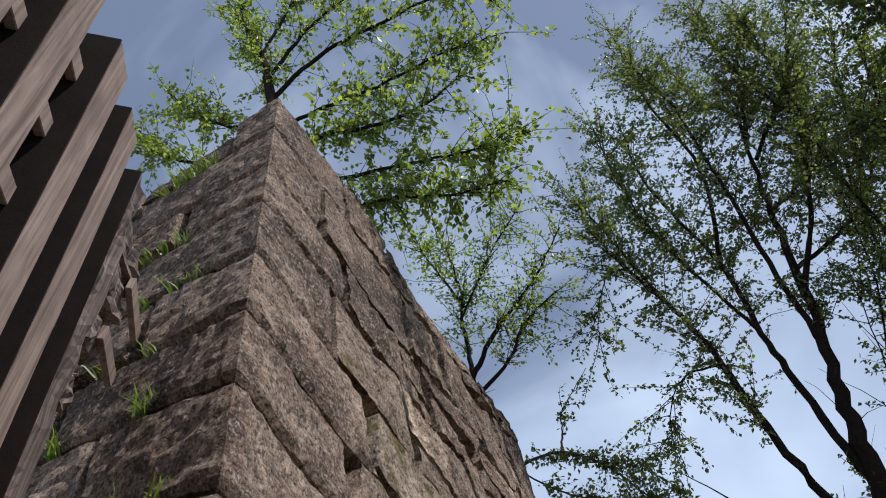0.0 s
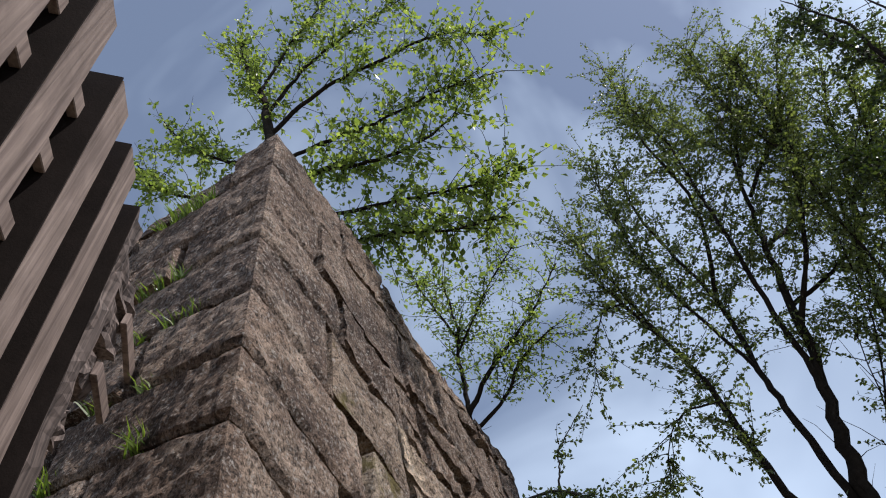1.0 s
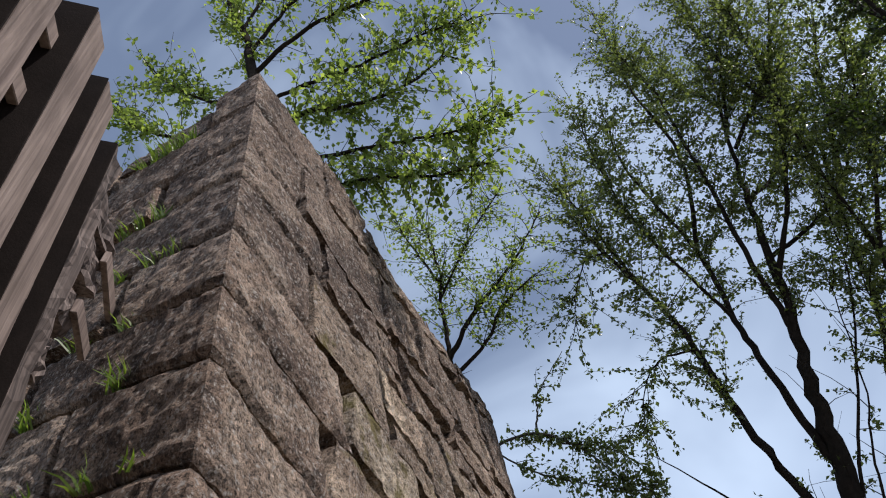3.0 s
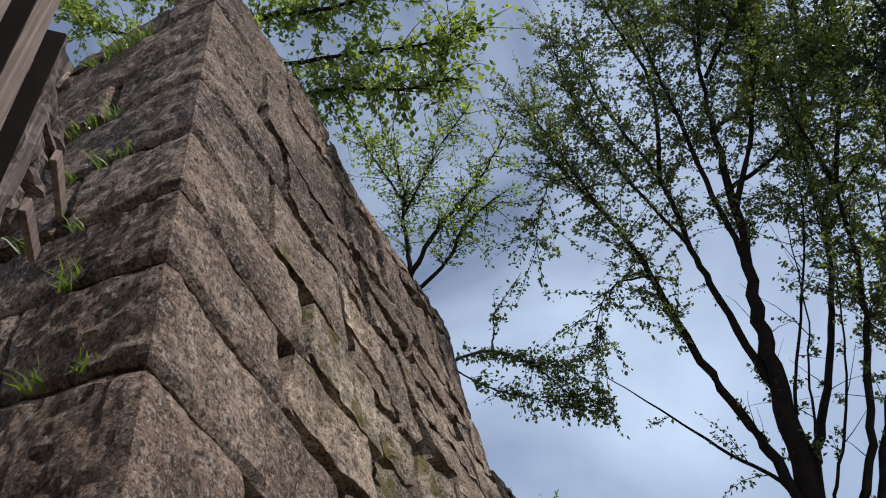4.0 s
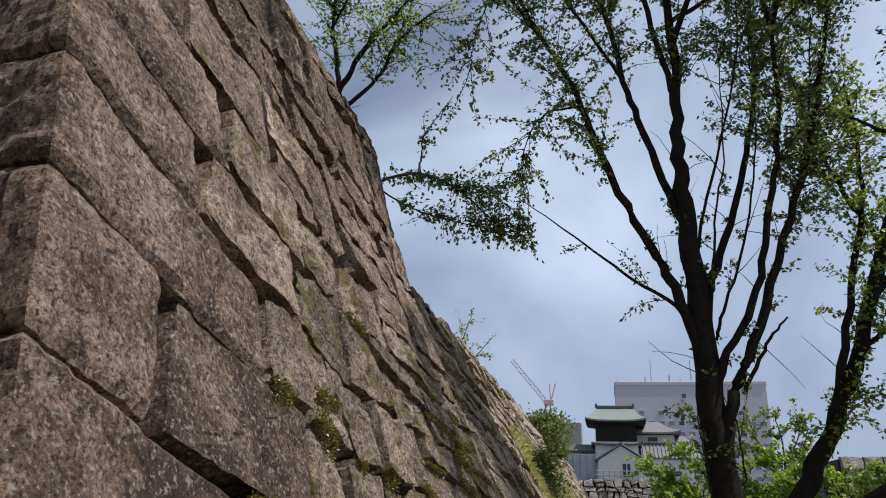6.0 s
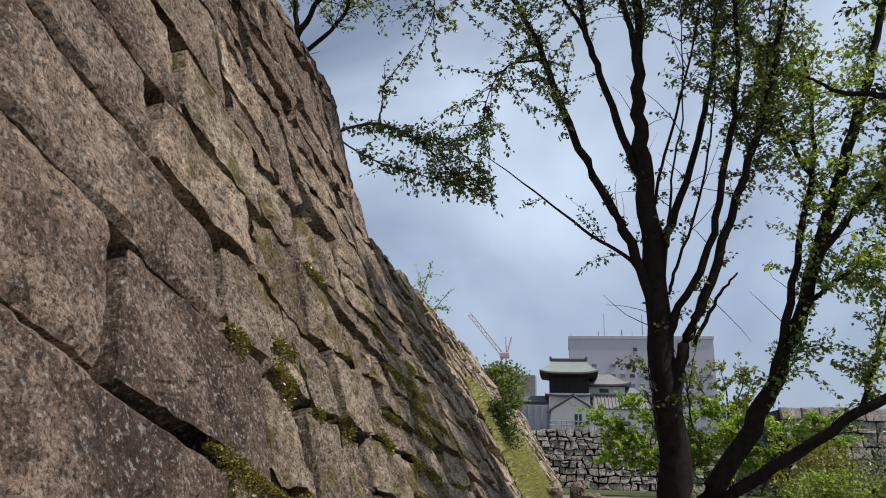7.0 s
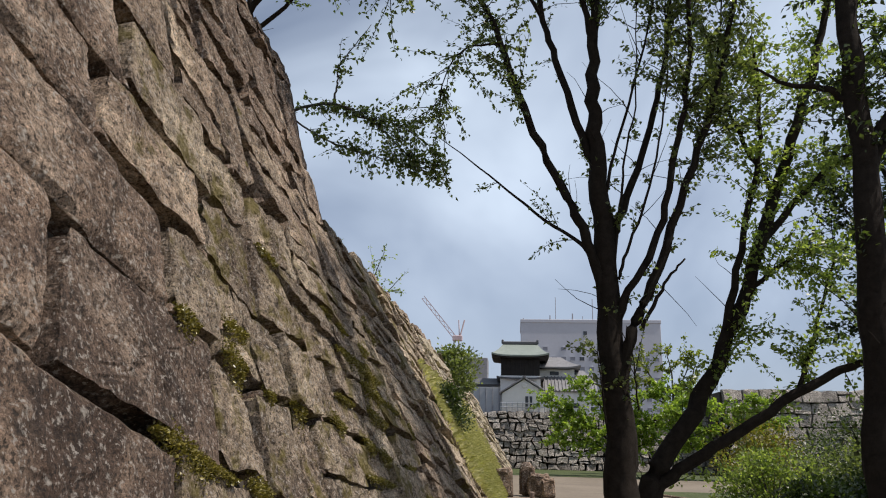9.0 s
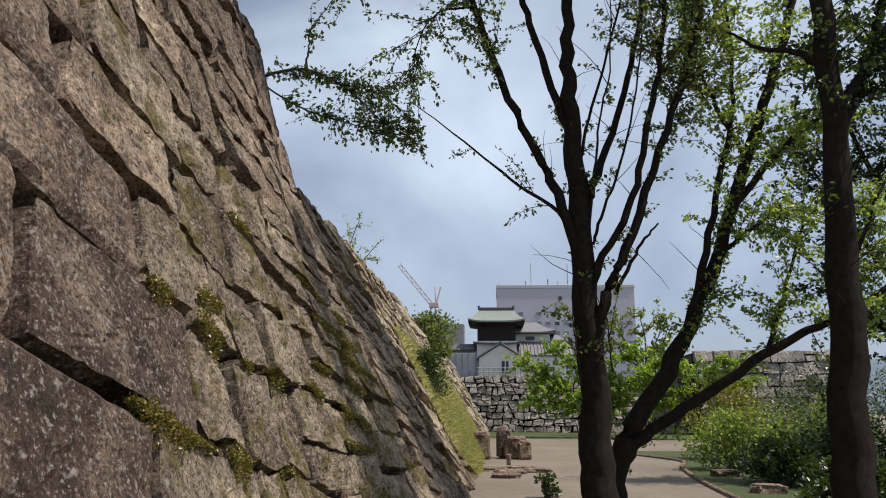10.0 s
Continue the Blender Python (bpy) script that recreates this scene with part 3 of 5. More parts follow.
def ragged_post(bm, top, length, w, d, decay, rng):
    """A squared post, hanging down from its top, with worn arrises."""
    n = 70 if decay > 0.05 else 10
    rings = []
    for k in range(n + 1):
        c = top - POST_WAY * (length * k / n)
        ring = []
        for sx, sy in ((-1, -1), (0, -1), (1, -1), (1, 0), (1, 1), (0, 1), (-1, 1), (-1, 0)):
            eat = decay * max(0, 0.25 + 1.5 * noise.noise(Vector((sx * 1.3, sy * 1.3 + 7, c.z * 3.2)))) + rng.uniform(0, 0.004) + decay * 0.15 * rng.random()
            ring.append(bm.verts.new(c + ROW * sx * (w / 2 - eat) + ACROSS * sy * (d / 2 - eat * 0.8) + POST_WAY * rng.uniform(-1, 1) * decay * 0.2))
        rings.append(ring)
    for a, b in zip(rings, rings[1:]):
        for i in range(8):
            bm.faces.new((a[i], a[(i + 1) % 8], b[(i + 1) % 8], b[i]))
    bm.faces.new(rings[0])
    bm.faces.new(list(reversed(rings[-1])))


palisade = tagged(empty("palisade"), "tall weathered timber palisade with rotten posts leaning beside the stone bastion", "fence")
prng = random.Random(3)
POSTS = [-1.80, -1.22, -0.645, 0.0, 0.53, 1.11]
for k, p in enumerate(POSTS):
    rotten = k == 5
    bm = bmesh.new()
    ragged_post(bm, on_fence(p + 0.135, 0, 0.125), 5.6, 0.27, 0.25, 0.055 if rotten else 0.006, prng)
    part("post", bm, TIMBER_ROTTEN if rotten else TIMBER, palisade, "rotten post eaten away to splinters" if rotten else "")
    # added board: the post's shaded side, put into its colour
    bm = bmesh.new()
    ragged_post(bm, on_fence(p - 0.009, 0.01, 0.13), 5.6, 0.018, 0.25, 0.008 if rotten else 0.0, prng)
    part("shade_board", bm, SHADE_BLACK, palisade, "near-black board standing in for the post's shaded side")
turn = Matrix((ROW, ACROSS, POST_WAY)).transposed().to_4x4()
for k in range(11):
    for j in range(5):
        a, b = POSTS[j] + 0.272, POSTS[j + 1] - 0.02
        bm = bmesh.new()
        box(bm, on_fence((a + b) / 2, -0.35 - 0.47 * k + prng.uniform(-0.02, 0.02), 0.15), (b - a, 0.06, 0.125), turn, 0.006)
        part("rail", bm, TIMBER, palisade)
# added backing: its black stands for the shade in the gaps
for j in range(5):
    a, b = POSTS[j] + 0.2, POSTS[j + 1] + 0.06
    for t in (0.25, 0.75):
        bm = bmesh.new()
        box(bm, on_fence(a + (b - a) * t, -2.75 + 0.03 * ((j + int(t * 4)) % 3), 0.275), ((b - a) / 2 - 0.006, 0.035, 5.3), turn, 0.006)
        part("board", bm, SHADE_BLACK, palisade, "near-black boarding standing in for the shade between the posts")
# the rotten stubs of rails past the last post, and two boards that still reach the wall
for rise, reach in ((-0.30, 0.72), (-0.62, 0.60), (-1.05, 0.40), (-1.5, 0.25)):
    bm = bmesh.new()
    box(bm, on_fence(1.36 + reach / 2, rise, 0.13), (reach, 0.14, 0.24), turn)
    bmesh.ops.subdivide_edges(bm, edges=bm.edges[:], cuts=5, use_grid_fill=True)
    for q in bm.verts:
        far = max(0.0, (q.co - on_fence(1.36, rise, 0.13)).dot(ROW)) / reach
        q.co += (noise.noise_vector(q.co * 9) * 0.045 + noise.noise_vector(q.co * 25) * 0.02) * (0.4 + far)
    part("rail_stub", bm, TIMBER_ROTTEN, palisade, "rail end rotten to a ragged stub")
for head, foot in ((on_fence(1.80, -0.46, 0.02), on_fence(2.46, -0.58, 0.02)), (on_fence(1.62, -1.01, 0.02), on_fence(2.16, -1.08, 0.02))):
    bm = bmesh.new()
    hang = (foot - head).normalized()
    box(bm, (head + foot) / 2, ((foot - head).length, 0.05, 0.125), Matrix((hang, ACROSS, hang.cross(ACROSS))).transposed().to_4x4(), 0.005)
    part("loose_board", bm, TIMBER, palisade, "short grey board reaching to the stone wall")

# ---- grass in the joints of the bastion ----
def wedge(a, level, w, hgt, seed):
    r = random.Random(seed)
    o = [(a - w / 2, level - hgt / 2), (a + w / 2, level - hgt * 0.3), (a + w * 0.4, level + hgt / 2), (a - w * 0.3, level + hgt * 0.45)]
    v, f = stone(o, on_face, r, 0.004, 0.01, 0.06, (0.0, 0.3, 0.6), 0.06, 0.15)
    mesh("wedge_stone", v, f, STONE, bastion)


def grass_tuft(name, place, out, count, height, mat, seed, label):
    r = random.Random(seed)
    v, f = [], []
    for k in range(count):
        d = Vector((r.gauss(0, 0.45), r.gauss(0, 0.45), r.uniform(0.6, 1.2))) + Vector(out) * r.uniform(0.1, 0.9)
        d.normalize()
        side = d.cross(Vector((r.gauss(0, 1), r.gauss(0, 1), 0.2))).normalized() * 0.009
        h, s = height * r.uniform(0.5, 1.15), len(v)
        p = Vector((r.gauss(0, 0.05), r.gauss(0, 0.05), 0)) - Vector(out) * 0.04
        bend = Vector((0, 0, -0.35 * h)) + Vector(out) * 0.2 * h
        q = p + d * h * 0.55
        t = p + d * h + bend * 0.6
        v += [p - side, p + side, q + side * 0.8, q - side * 0.8, t]
        f += [(s, s + 1, s + 2, s + 3), (s + 3, s + 2, s + 4)]
    ob = mesh(name, v, f, mat)
    ob.location = place
    return tagged(ob, label, "grass")


TUFTS = [(0.85, 3.94, 26, 0.2), (1.0, 4.6, 8, 0.14), (0.95, 5.4, 14, 0.16), (0.72, 5.42, 10, 0.15), (1.35, 5.4, 10, 0.15), (1.1, 6.28, 16, 0.16), (1.35, 6.26, 16, 0.16), (1.6, 6.25, 14, 0.16),
         (1.0, 8.0, 20, 0.18), (1.2, 7.98, 26, 0.2), (1.4, 7.97, 26, 0.2), (1.6, 7.96, 24, 0.2), (1.85, 7.94, 20, 0.18), (1.6, 4.58, 14, 0.18), (1.9, 3.9, 18, 0.2), (0.9, 3.18, 12, 0.16), (1.5, 3.16, 14, 0.16), (0.45, 3.2, 8, 0.12)]
for k, (u, z, c, h) in enumerate(TUFTS):
    tagged(grass_tuft("grass_tuft", on_left(u, z, 0.02), tuple(LEFT_N), int(c * 1.7), h * 1.45, GRASS, 40 + k, "fresh green grass tuft growing in a wall joint"), group="grass tufts in the wall")


def moss_cushion(p, q, width, seed):
    """A fuzzy pad of moss fronds along a joint from p to q."""
    r = random.Random(seed)
    p, q = Vector(p), Vector(q)
    along, side = (q - p), Vector((-(q - p).y, (q - p).x)).normalized()
    root = tagged(empty("moss_cushion", on_face(p.x, p.y, 0)), "olive green moss cushion lying in a wall joint", "moss", "moss cushions on the wall")
    o, places, ways = on_face(p.x, p.y, 0), [], []
    for k in range(int(150 + 9000 * along.length * width)):
        t, w = r.random(), r.gauss(0, 0.45)
        edge_fade = (1 - abs(2 * t - 1) ** 3) * (0.7 + 0.5 * noise.noise(Vector((t * 5, seed, 0))))
        at = p + along * t + side * w * width * edge_fade
        places.append(on_face(at.x, at.y, r.uniform(0.0, 0.045) + 0.055 * max(0, 1 - abs(w))) - o)
        ways.append(FACE_N + Vector((r.gauss(0, 0.5), r.gauss(0, 0.5), r.gauss(0.3, 0.5))))
    leaves_mesh("frond_mat", places, ways, 0.026, MOSS, root, seed)["kind"] = "stuff"
    return root


mrng = random.Random(19)
for k, o in enumerate(outlines):
    if mrng.random() < 0.5:
        p = Vector(o[0])
        wedge(p.x, p.y, mrng.uniform(0.07, 0.2), mrng.uniform(0.05, 0.13), 900 + k)
for k, o in enumerate(outlines):
    z, a = sum(p[1] for p in o) / len(o), sum(p[0] for p in o) / len(o)
    z = on_face(a, z, 0).z
    if z < 4.6 and a > 3.3 and mrng.random() < (0.8 if z < 3.2 else 0.35):
        j = mrng.choice((0, 0, 1))
        moss_cushion(o[j], Vector(o[j]).lerp(Vector(o[j + 1]), mrng.uniform(0.6, 1.0)), mrng.uniform(0.14, 0.34) if z < 3.2 else mrng.uniform(0.04, 0.10), 60 + k)
        if z < 2.6 and mrng.random() < 0.3:
            moss_cushion(o[-1], Vector(o[-1]).lerp(Vector(o[-2]), mrng.uniform(0.4, 1.0)), mrng.uniform(0.05, 0.12), 1060 + k)

# ---- trees ----
tree("broad_tree", "large multi-stemmed park tree with dark bark and small green leaves", (1.62, 11.5, 0), [
    ([(1.62, 11.5, -0.05), (1.60, 11.5, 1.0), (1.56, 11.5, 2.75), (1.46, 11.5, 4.83), (1.38, 11.5, 6.5), (1.36, 11.5, 7.8), (1.45, 11.5, 9.6), (1.4, 11.5, 11.7), (1.42, 11.5, 13.4), (1.55, 11.5, 16.5)], 0.30, 0.035, 0.62, 13.5),
    ([(1.52, 11.5, 3.6), (1.2, 11.4, 4.9), (0.86, 11.3, 5.67), (0.21, 11.1, 7.03), (-0.25, 10.9, 8.4), (-0.81, 10.75, 9.6), (-1.5, 10.6, 10.7), (-1.97, 10.45, 11.6)], 0.098, 0.021, 0.45, 19.5),
    ([(1.5, 11.5, 3.3), (1.21, 11.4, 4.71), (0.49, 11.7, 5.41), (-0.5, 12.0, 6.38), (-1.58, 12.3, 7.38)], 0.053, 0.006, 0.3, 1.8),
    ([(1.40, 11.5, 5.6), (1.31, 11.5, 6.35), (0.86, 11.7, 8.1), (0.53, 11.8, 9.41), (0.21, 11.9, 11.23), (-0.25, 12.0, 12.54), (-0.9, 12.0, 14.4), (-1.2, 11.9, 16.4)], 0.083, 0.021, 0.42, 18),
    ([(1.55, 11.5, 4.6), (1.73, 11.6, 5.35), (2.3, 11.8, 6.9), (2.75, 12.0, 8.6), (2.9, 12.0, 9.93), (3.03, 12.1, 11.8), (3.3, 12.1, 14.5)], 0.075, 0.021, 0.5, 18),
    ([(1.62, 11.45, 3.2), (1.74, 11.4, 3.94), (2.32, 11.3, 5.05), (2.66, 11.2, 6.5), (2.9, 11.1, 7.68), (3.0, 11.0, 9.6), (2.6, 10.8, 12.2), (2.4, 10.7, 15.2)], 0.075, 0.021, 0.5, 18),
    ([(1.6, 11.4, 2.4), (1.85, 11.4, 3.47), (2.2, 11.4, 4.22), (2.97, 11.4, 6.27), (3.57, 11.4, 8.04), (4.1, 11.3, 10.5), (4.5, 11.2, 13.5)], 0.105, 0.021, 0.5, 18),
    ([(1.44, 11.45, 5.2), (1.63, 11.45, 6.32), (2.05, 11.5, 7.75), (2.53, 11.5, 9.69), (2.7, 11.5, 12.5)], 0.032, 0.010, 0.7, 12),
    ([(1.6, 11.4, 4.5), (1.73, 11.4, 5.55), (1.88, 11.4, 6.6), (2.09, 11.4, 7.63), (2.2, 11.4, 10.2)], 0.026, 0.008, 0.75, 10),
    ([(1.66, 11.45, 4.3), (1.80, 11.4, 4.75), (2.24, 11.4, 5.89), (2.61, 11.4, 7.68), (2.7, 11.3, 10.0)], 0.030, 0.009, 0.75, 10),
    ([(2.05, 11.45, 3.9), (2.32, 11.5, 4.47), (2.68, 11.6, 5.49), (3.02, 11.6, 6.4), (3.52, 11.7, 8.0), (3.9, 11.7, 10.4)], 0.038, 0.012, 0.6, 14),
    ([(0.2, 11.9, 11.3), (0.37, 11.5, 13.7), (-0.32, 11.5, 16.36), (-0.52, 11.5, 17.96), (-0.93, 11.5, 20.6)], 0.05, 0.012, 0.2, 12),
    ([(-0.81, 10.75, 9.6), (-1.36, 10.6, 10.74), (-1.88, 10.6, 12.01), (-2.5, 10.6, 13.2)], 0.035, 0.010, 0.15, 16),
    ([(-1.36, 10.6, 10.74), (-1.9, 10.6, 10.6), (-2.15, 10.6, 9.74), (-2.2, 10.6, 9.2)], 0.02, 0.005, 0.2, 12),
    ([(1.35, 11.2, 2.0), (1.30, 11.18, 2.6), (1.26, 11.18, 3.3)], 0.015, 0.006, 0.0, 4),
    ([(1.85, 11.2, 2.2), (1.80, 11.2, 2.9), (1.72, 11.2, 3.5)], 0.015, 0.006, 0.0, 3),
    ([(1.97, 11.35, 3.45), (2.34, 11.2, 4.17), (2.66, 11.1, 4.56)], 0.038, 0.014, 0.9, 0),
    ([(1.42, 11.5, 8.6), (1.0, 11.2, 10.5), (0.6, 10.9, 12.8), (0.2, 10.8, 15.2), (-0.6, 10.7, 17.5)], 0.06, 0.014, 0.3, 21),
    ([(1.40, 11.5, 9.8), (2.1, 11.0, 11.8), (2.4, 10.6, 14.0), (2.2, 10.4, 17.0)], 0.06, 0.014, 0.25, 21),
    ([(0.53, 11.8, 9.4), (-0.6, 11.4, 11.4), (-1.3, 11.1, 13.2), (-1.7, 11.0, 15.6)], 0.038, 0.01, 0.25, 21),
    ([(-0.25, 10.9, 8.4), (-0.9, 10.9, 8.3), (-1.25, 10.9, 7.7), (-1.3, 10.9, 7.0)], 0.022, 0.004, 0.2, 13.5),
    ([(1.5, 11.5, 13.5), (2.6, 11.2, 15.5), (3.4, 11.0, 18.0)], 0.05, 0.015, 0.1, 20),
    ([(3.3, 12.1, 13.0), (4.4, 11.8, 14.8), (5.4, 11.6, 17.0)], 0.05, 0.015, 0.1, 20),
    ([(2.4, 10.7, 13.5), (1.6, 10.5, 15.6), (1.2, 10.4, 18.5)], 0.05, 0.015, 0.1, 20),
    ([(4.1, 11.3, 10.5), (5.2, 11.2, 11.8), (6.0, 11.1, 13.8)], 0.05, 0.015, 0.1, 20),
    ([(3.0, 11.0, 9.6), (3.6, 10.7, 12.0), (4.0, 10.5, 15.0)], 0.045, 0.014, 0.2, 21),
    ([(1.42, 11.5, 12.0), (2.2, 12.6, 13.5), (2.9, 12.8, 15.5), (3.3, 12.9, 17.5)], 0.05, 0.014, 0.15, 22),
    ([(1.40, 11.5, 10.4), (2.6, 12.1, 11.6), (3.6, 12.5, 13.2), (4.2, 12.6, 15.0)], 0.05, 0.014, 0.25, 22),
    ([(1.45, 11.5, 14.0), (1.7, 11.0, 15.6), (2.2, 10.6, 17.6)], 0.045, 0.014, 0.1, 22),
    ([(3.3, 12.1, 12.5), (3.4, 11.2, 14.0), (3.8, 10.6, 16.2)], 0.045, 0.014, 0.1, 22),
    ([(2.9, 12.0, 9.93), (4.0, 12.3, 11.2), (5.0, 12.5, 12.8)], 0.045, 0.014, 0.3, 22),
    ([(1.5, 11.5, 15.0), (0.8, 12.2, 17.0), (0.4, 12.5, 19.0)], 0.045, 0.014, 0.1, 20),
], LEAF, 0.085, BARK, 11, twig=1.3, per=38, shoots=True)

tree("leaning_tree", "leaning dark-barked park tree with spreading low limb", (2.2, 12.6, 0), [
    ([(2.0, 12.6, -0.05), (2.14, 12.5, 0.95), (2.97, 12.5, 2.27), (3.87, 12.5, 4.04), (4.76, 12.5, 6.46), (5.58, 12.5, 8.6), (6.3, 12.5, 11.0)], 0.20, 0.05, 0.35, 9),
    ([(2.1, 12.5, 0.7), (2.5, 12.5, 1.2), (3.62, 12.2, 1.98), (4.85, 11.9, 2.79), (5.55, 11.6, 3.12), (6.6, 11.3, 3.8)], 0.12, 0.04, 0.45, 9),
    ([(3.4, 12.5, 3.1), (3.9, 12.3, 5.0), (4.3, 12.0, 7.0), (4.3, 11.9, 9.0)], 0.08, 0.02, 0.4, 12),
    ([(4.3, 12.5, 5.2), (5.6, 12.6, 6.6), (6.8, 12.6, 7.4)], 0.08, 0.02, 0.2, 13),
    ([(4.5, 12.0, 2.6), (5.0, 12.4, 3.6), (5.6, 12.6, 5.0)], 0.05, 0.02, 0.2, 13),
    ([(4.6, 12.5, 6.2), (4.0, 12.4, 7.6), (3.6, 12.3, 9.4)], 0.05, 0.02, 0.2, 13),
    ([(5.2, 12.5, 7.6), (6.2, 12.4, 8.4), (7.2, 12.3, 9.8)], 0.05, 0.02, 0.2, 13),
    ([(3.9, 12.5, 4.2), (4.6, 12.3, 4.8), (5.4, 12.1, 5.2)], 0.05, 0.02, 0.2, 13),
    ([(5.6, 11.6, 3.1), (6.0, 11.8, 4.2), (6.8, 12.0, 5.6)], 0.05, 0.02, 0.2, 13),
], LEAF_BRIGHT, 0.09, BARK, 12, twig=1.1, per=56)

tree("straight_tree", "tall straight dark tree trunk beside the lawn", (3.72, 8.0, 0), [
    ([(3.66, 8.0, -0.05), (3.73, 8.0, 0.75), (3.86, 8.0, 2.41), (3.97, 8.0, 4.35), (4.05, 8.0, 6.6), (4.1, 8.0, 9.0), (4.2, 8.0, 13)], 0.27, 0.08, 0.55, 8),
    ([(3.98, 8.0, 4.6), (4.5, 8.2, 5.6), (5.2, 8.4, 7.4)], 0.07, 0.02, 0.2, 12),
    ([(4.02, 8.0, 5.6), (3.7, 8.1, 5.9), (3.35, 8.2, 6.0), (3.0, 8.3, 6.3)], 0.05, 0.015, 0.85, 3),
    ([(4.08, 8.0, 7.5), (3.9, 8.3, 9.5), (3.7, 8.5, 11.5)], 0.07, 0.02, 0.2, 14),
    ([(4.08, 8.0, 6.8), (4.8, 8.2, 9.0), (5.5, 8.4, 11.5)], 0.07, 0.02, 0.15, 15),
    ([(4.15, 8.0, 10.5), (5.0, 8.2, 12.2), (5.6, 8.4, 14.5)], 0.06, 0.02, 0.1, 18),
    ([(4.15, 8.0, 11.0), (3.6, 8.4, 13.2), (3.2, 8.8, 15.5)], 0.06, 0.02, 0.1, 18),
    ([(4.1, 8.0, 8.6), (3.5, 9.0, 10.4), (3.1, 9.8, 12.4)], 0.06, 0.02, 0.2, 15),
    ([(4.1, 8.0, 9.0), (4.4, 8.8, 11.0), (4.6, 9.6, 13.6)], 0.06, 0.02, 0.1, 15),
    ([(4.0, 8.0, 5.0), (5.2, 8.0, 6.6), (6.2, 8.0, 8.0)], 0.06, 0.02, 0.1, 15),
    ([(4.15, 8.0, 11.2), (3.74, 8.0, 12.2), (3.6, 8.0, 13.4), (3.27, 8.0, 14.1), (2.9, 8.0, 14.9)], 0.05, 0.01, 0.98, 5),
    ([(4.15, 8.0, 11.6), (4.3, 8.0, 13.0), (3.9, 8.0, 14.6)], 0.04, 0.01, 0.98, 5),
], LEAF_DARK, 0.085, BARK, 13, twig=0.95, per=44)

tree("cherry_tree", "slender tree with fresh green leaves growing on the bastion top", (-6.6, 6.0, 8.5), [
    ([(-6.6, 6.0, 8.4), (-6.9, 6.0, 11.5), (-7.36, 6.0, 13.88), (-8.09, 6.0, 15.73), (-8.84, 6.0, 17.21), (-9.77, 6.0, 19.59)], 0.16, 0.03, 0.4, 13.6),
    ([(-6.75, 6.0, 10.4), (-5.84, 6.0, 11.6), (-4.84, 6.0, 11.4), (-3.74, 6.0, 11.4), (-2.92, 6.0, 11.9)], 0.07, 0.012, 0.2, 18.7),
    ([(-6.6, 6.1, 9.4), (-5.6, 6.4, 9.9), (-4.96, 6.5, 9.99), (-4.31, 6.5, 9.93), (-3.29, 6.5, 9.57), (-2.37, 6.5, 9.5)], 0.06, 0.012, 0.3, 23.8),
    ([(-7.3, 6.0, 13.6), (-6.3, 6.0, 14.6), (-5.0, 6.0, 14.9), (-3.6, 6.0, 15.0), (-2.4, 6.0, 14.2)], 0.06, 0.012, 0.25, 15.3),
    ([(-7.6, 6.0, 14.5), (-6.8, 6.0, 16.2), (-5.6, 6.0, 17.0), (-4.4, 6.0, 17.6)], 0.05, 0.012, 0.2, 15.3),
    ([(-7.0, 6.0, 12.4), (-6.0, 6.2, 12.9), (-4.8, 6.2, 12.9), (-3.4, 6.1, 13.0), (-2.3, 6.0, 12.7)], 0.05, 0.012, 0.25, 18.7),
    ([(-7.1, 6.0, 12.6), (-8.2, 6.0, 13.2), (-9.4, 6.0, 14.2), (-11.0, 6.0, 16.0)], 0.05, 0.012, 0.25, 13.6),
    ([(-6.9, 6.0, 11.5), (-8.2, 5.8, 11.8), (-9.6, 5.6, 12.6), (-10.6, 5.6, 13.8)], 0.05, 0.012, 0.3, 15.3),
    ([(-8.1, 6.0, 15.7), (-7.6, 6.0, 18.0), (-6.8, 6.0, 19.8)], 0.04, 0.012, 0.2, 15.3),
    ([(-6.7, 6.0, 10.9), (-5.6, 6.3, 10.7), (-4.4, 6.4, 10.6), (-3.2, 6.4, 10.4), (-2.2, 6.3, 10.2)], 0.05, 0.012, 0.3, 22.1),
], LEAF_BRIGHT, 0.12, BARK, 14, twig=1.1, per=20)

tree("wall_tree", "young tree with sparse leaves leaning out over the stone wall", (-4.4, 9.7, 7.5), [
    ([(-4.4, 9.7, 7.4), (-4.3, 9.6, 8.4), (-4.45, 9.5, 9.4), (-4.55, 9.5, 10.4), (-4.9, 9.5, 11.6)], 0.06, 0.015, 0.35, 20),
    ([(-4.3, 9.6, 8.3), (-3.83, 9.5, 9.09), (-3.07, 9.5, 10.03), (-2.43, 9.5, 11.2)], 0.055, 0.012, 0.3, 20),
    ([(-4.5, 9.6, 7.8), (-3.7, 9.6, 8.4), (-3.2, 9.5, 9.2), (-2.6, 9.5, 9.7)], 0.045, 0.012, 0.3, 20),
    ([(-4.5, 9.5, 10.0), (-5.2, 9.5, 11.2), (-5.6, 9.5, 12.0)], 0.03, 0.01, 0.2, 20),
    ([(-4.5, 9.5, 9.6), (-3.9, 9.5, 11.0), (-3.2, 9.5, 12.2)], 0.03, 0.01, 0.2, 20),
], LEAF_BRIGHT, 0.075, BARK, 15, twig=0.9, per=24)

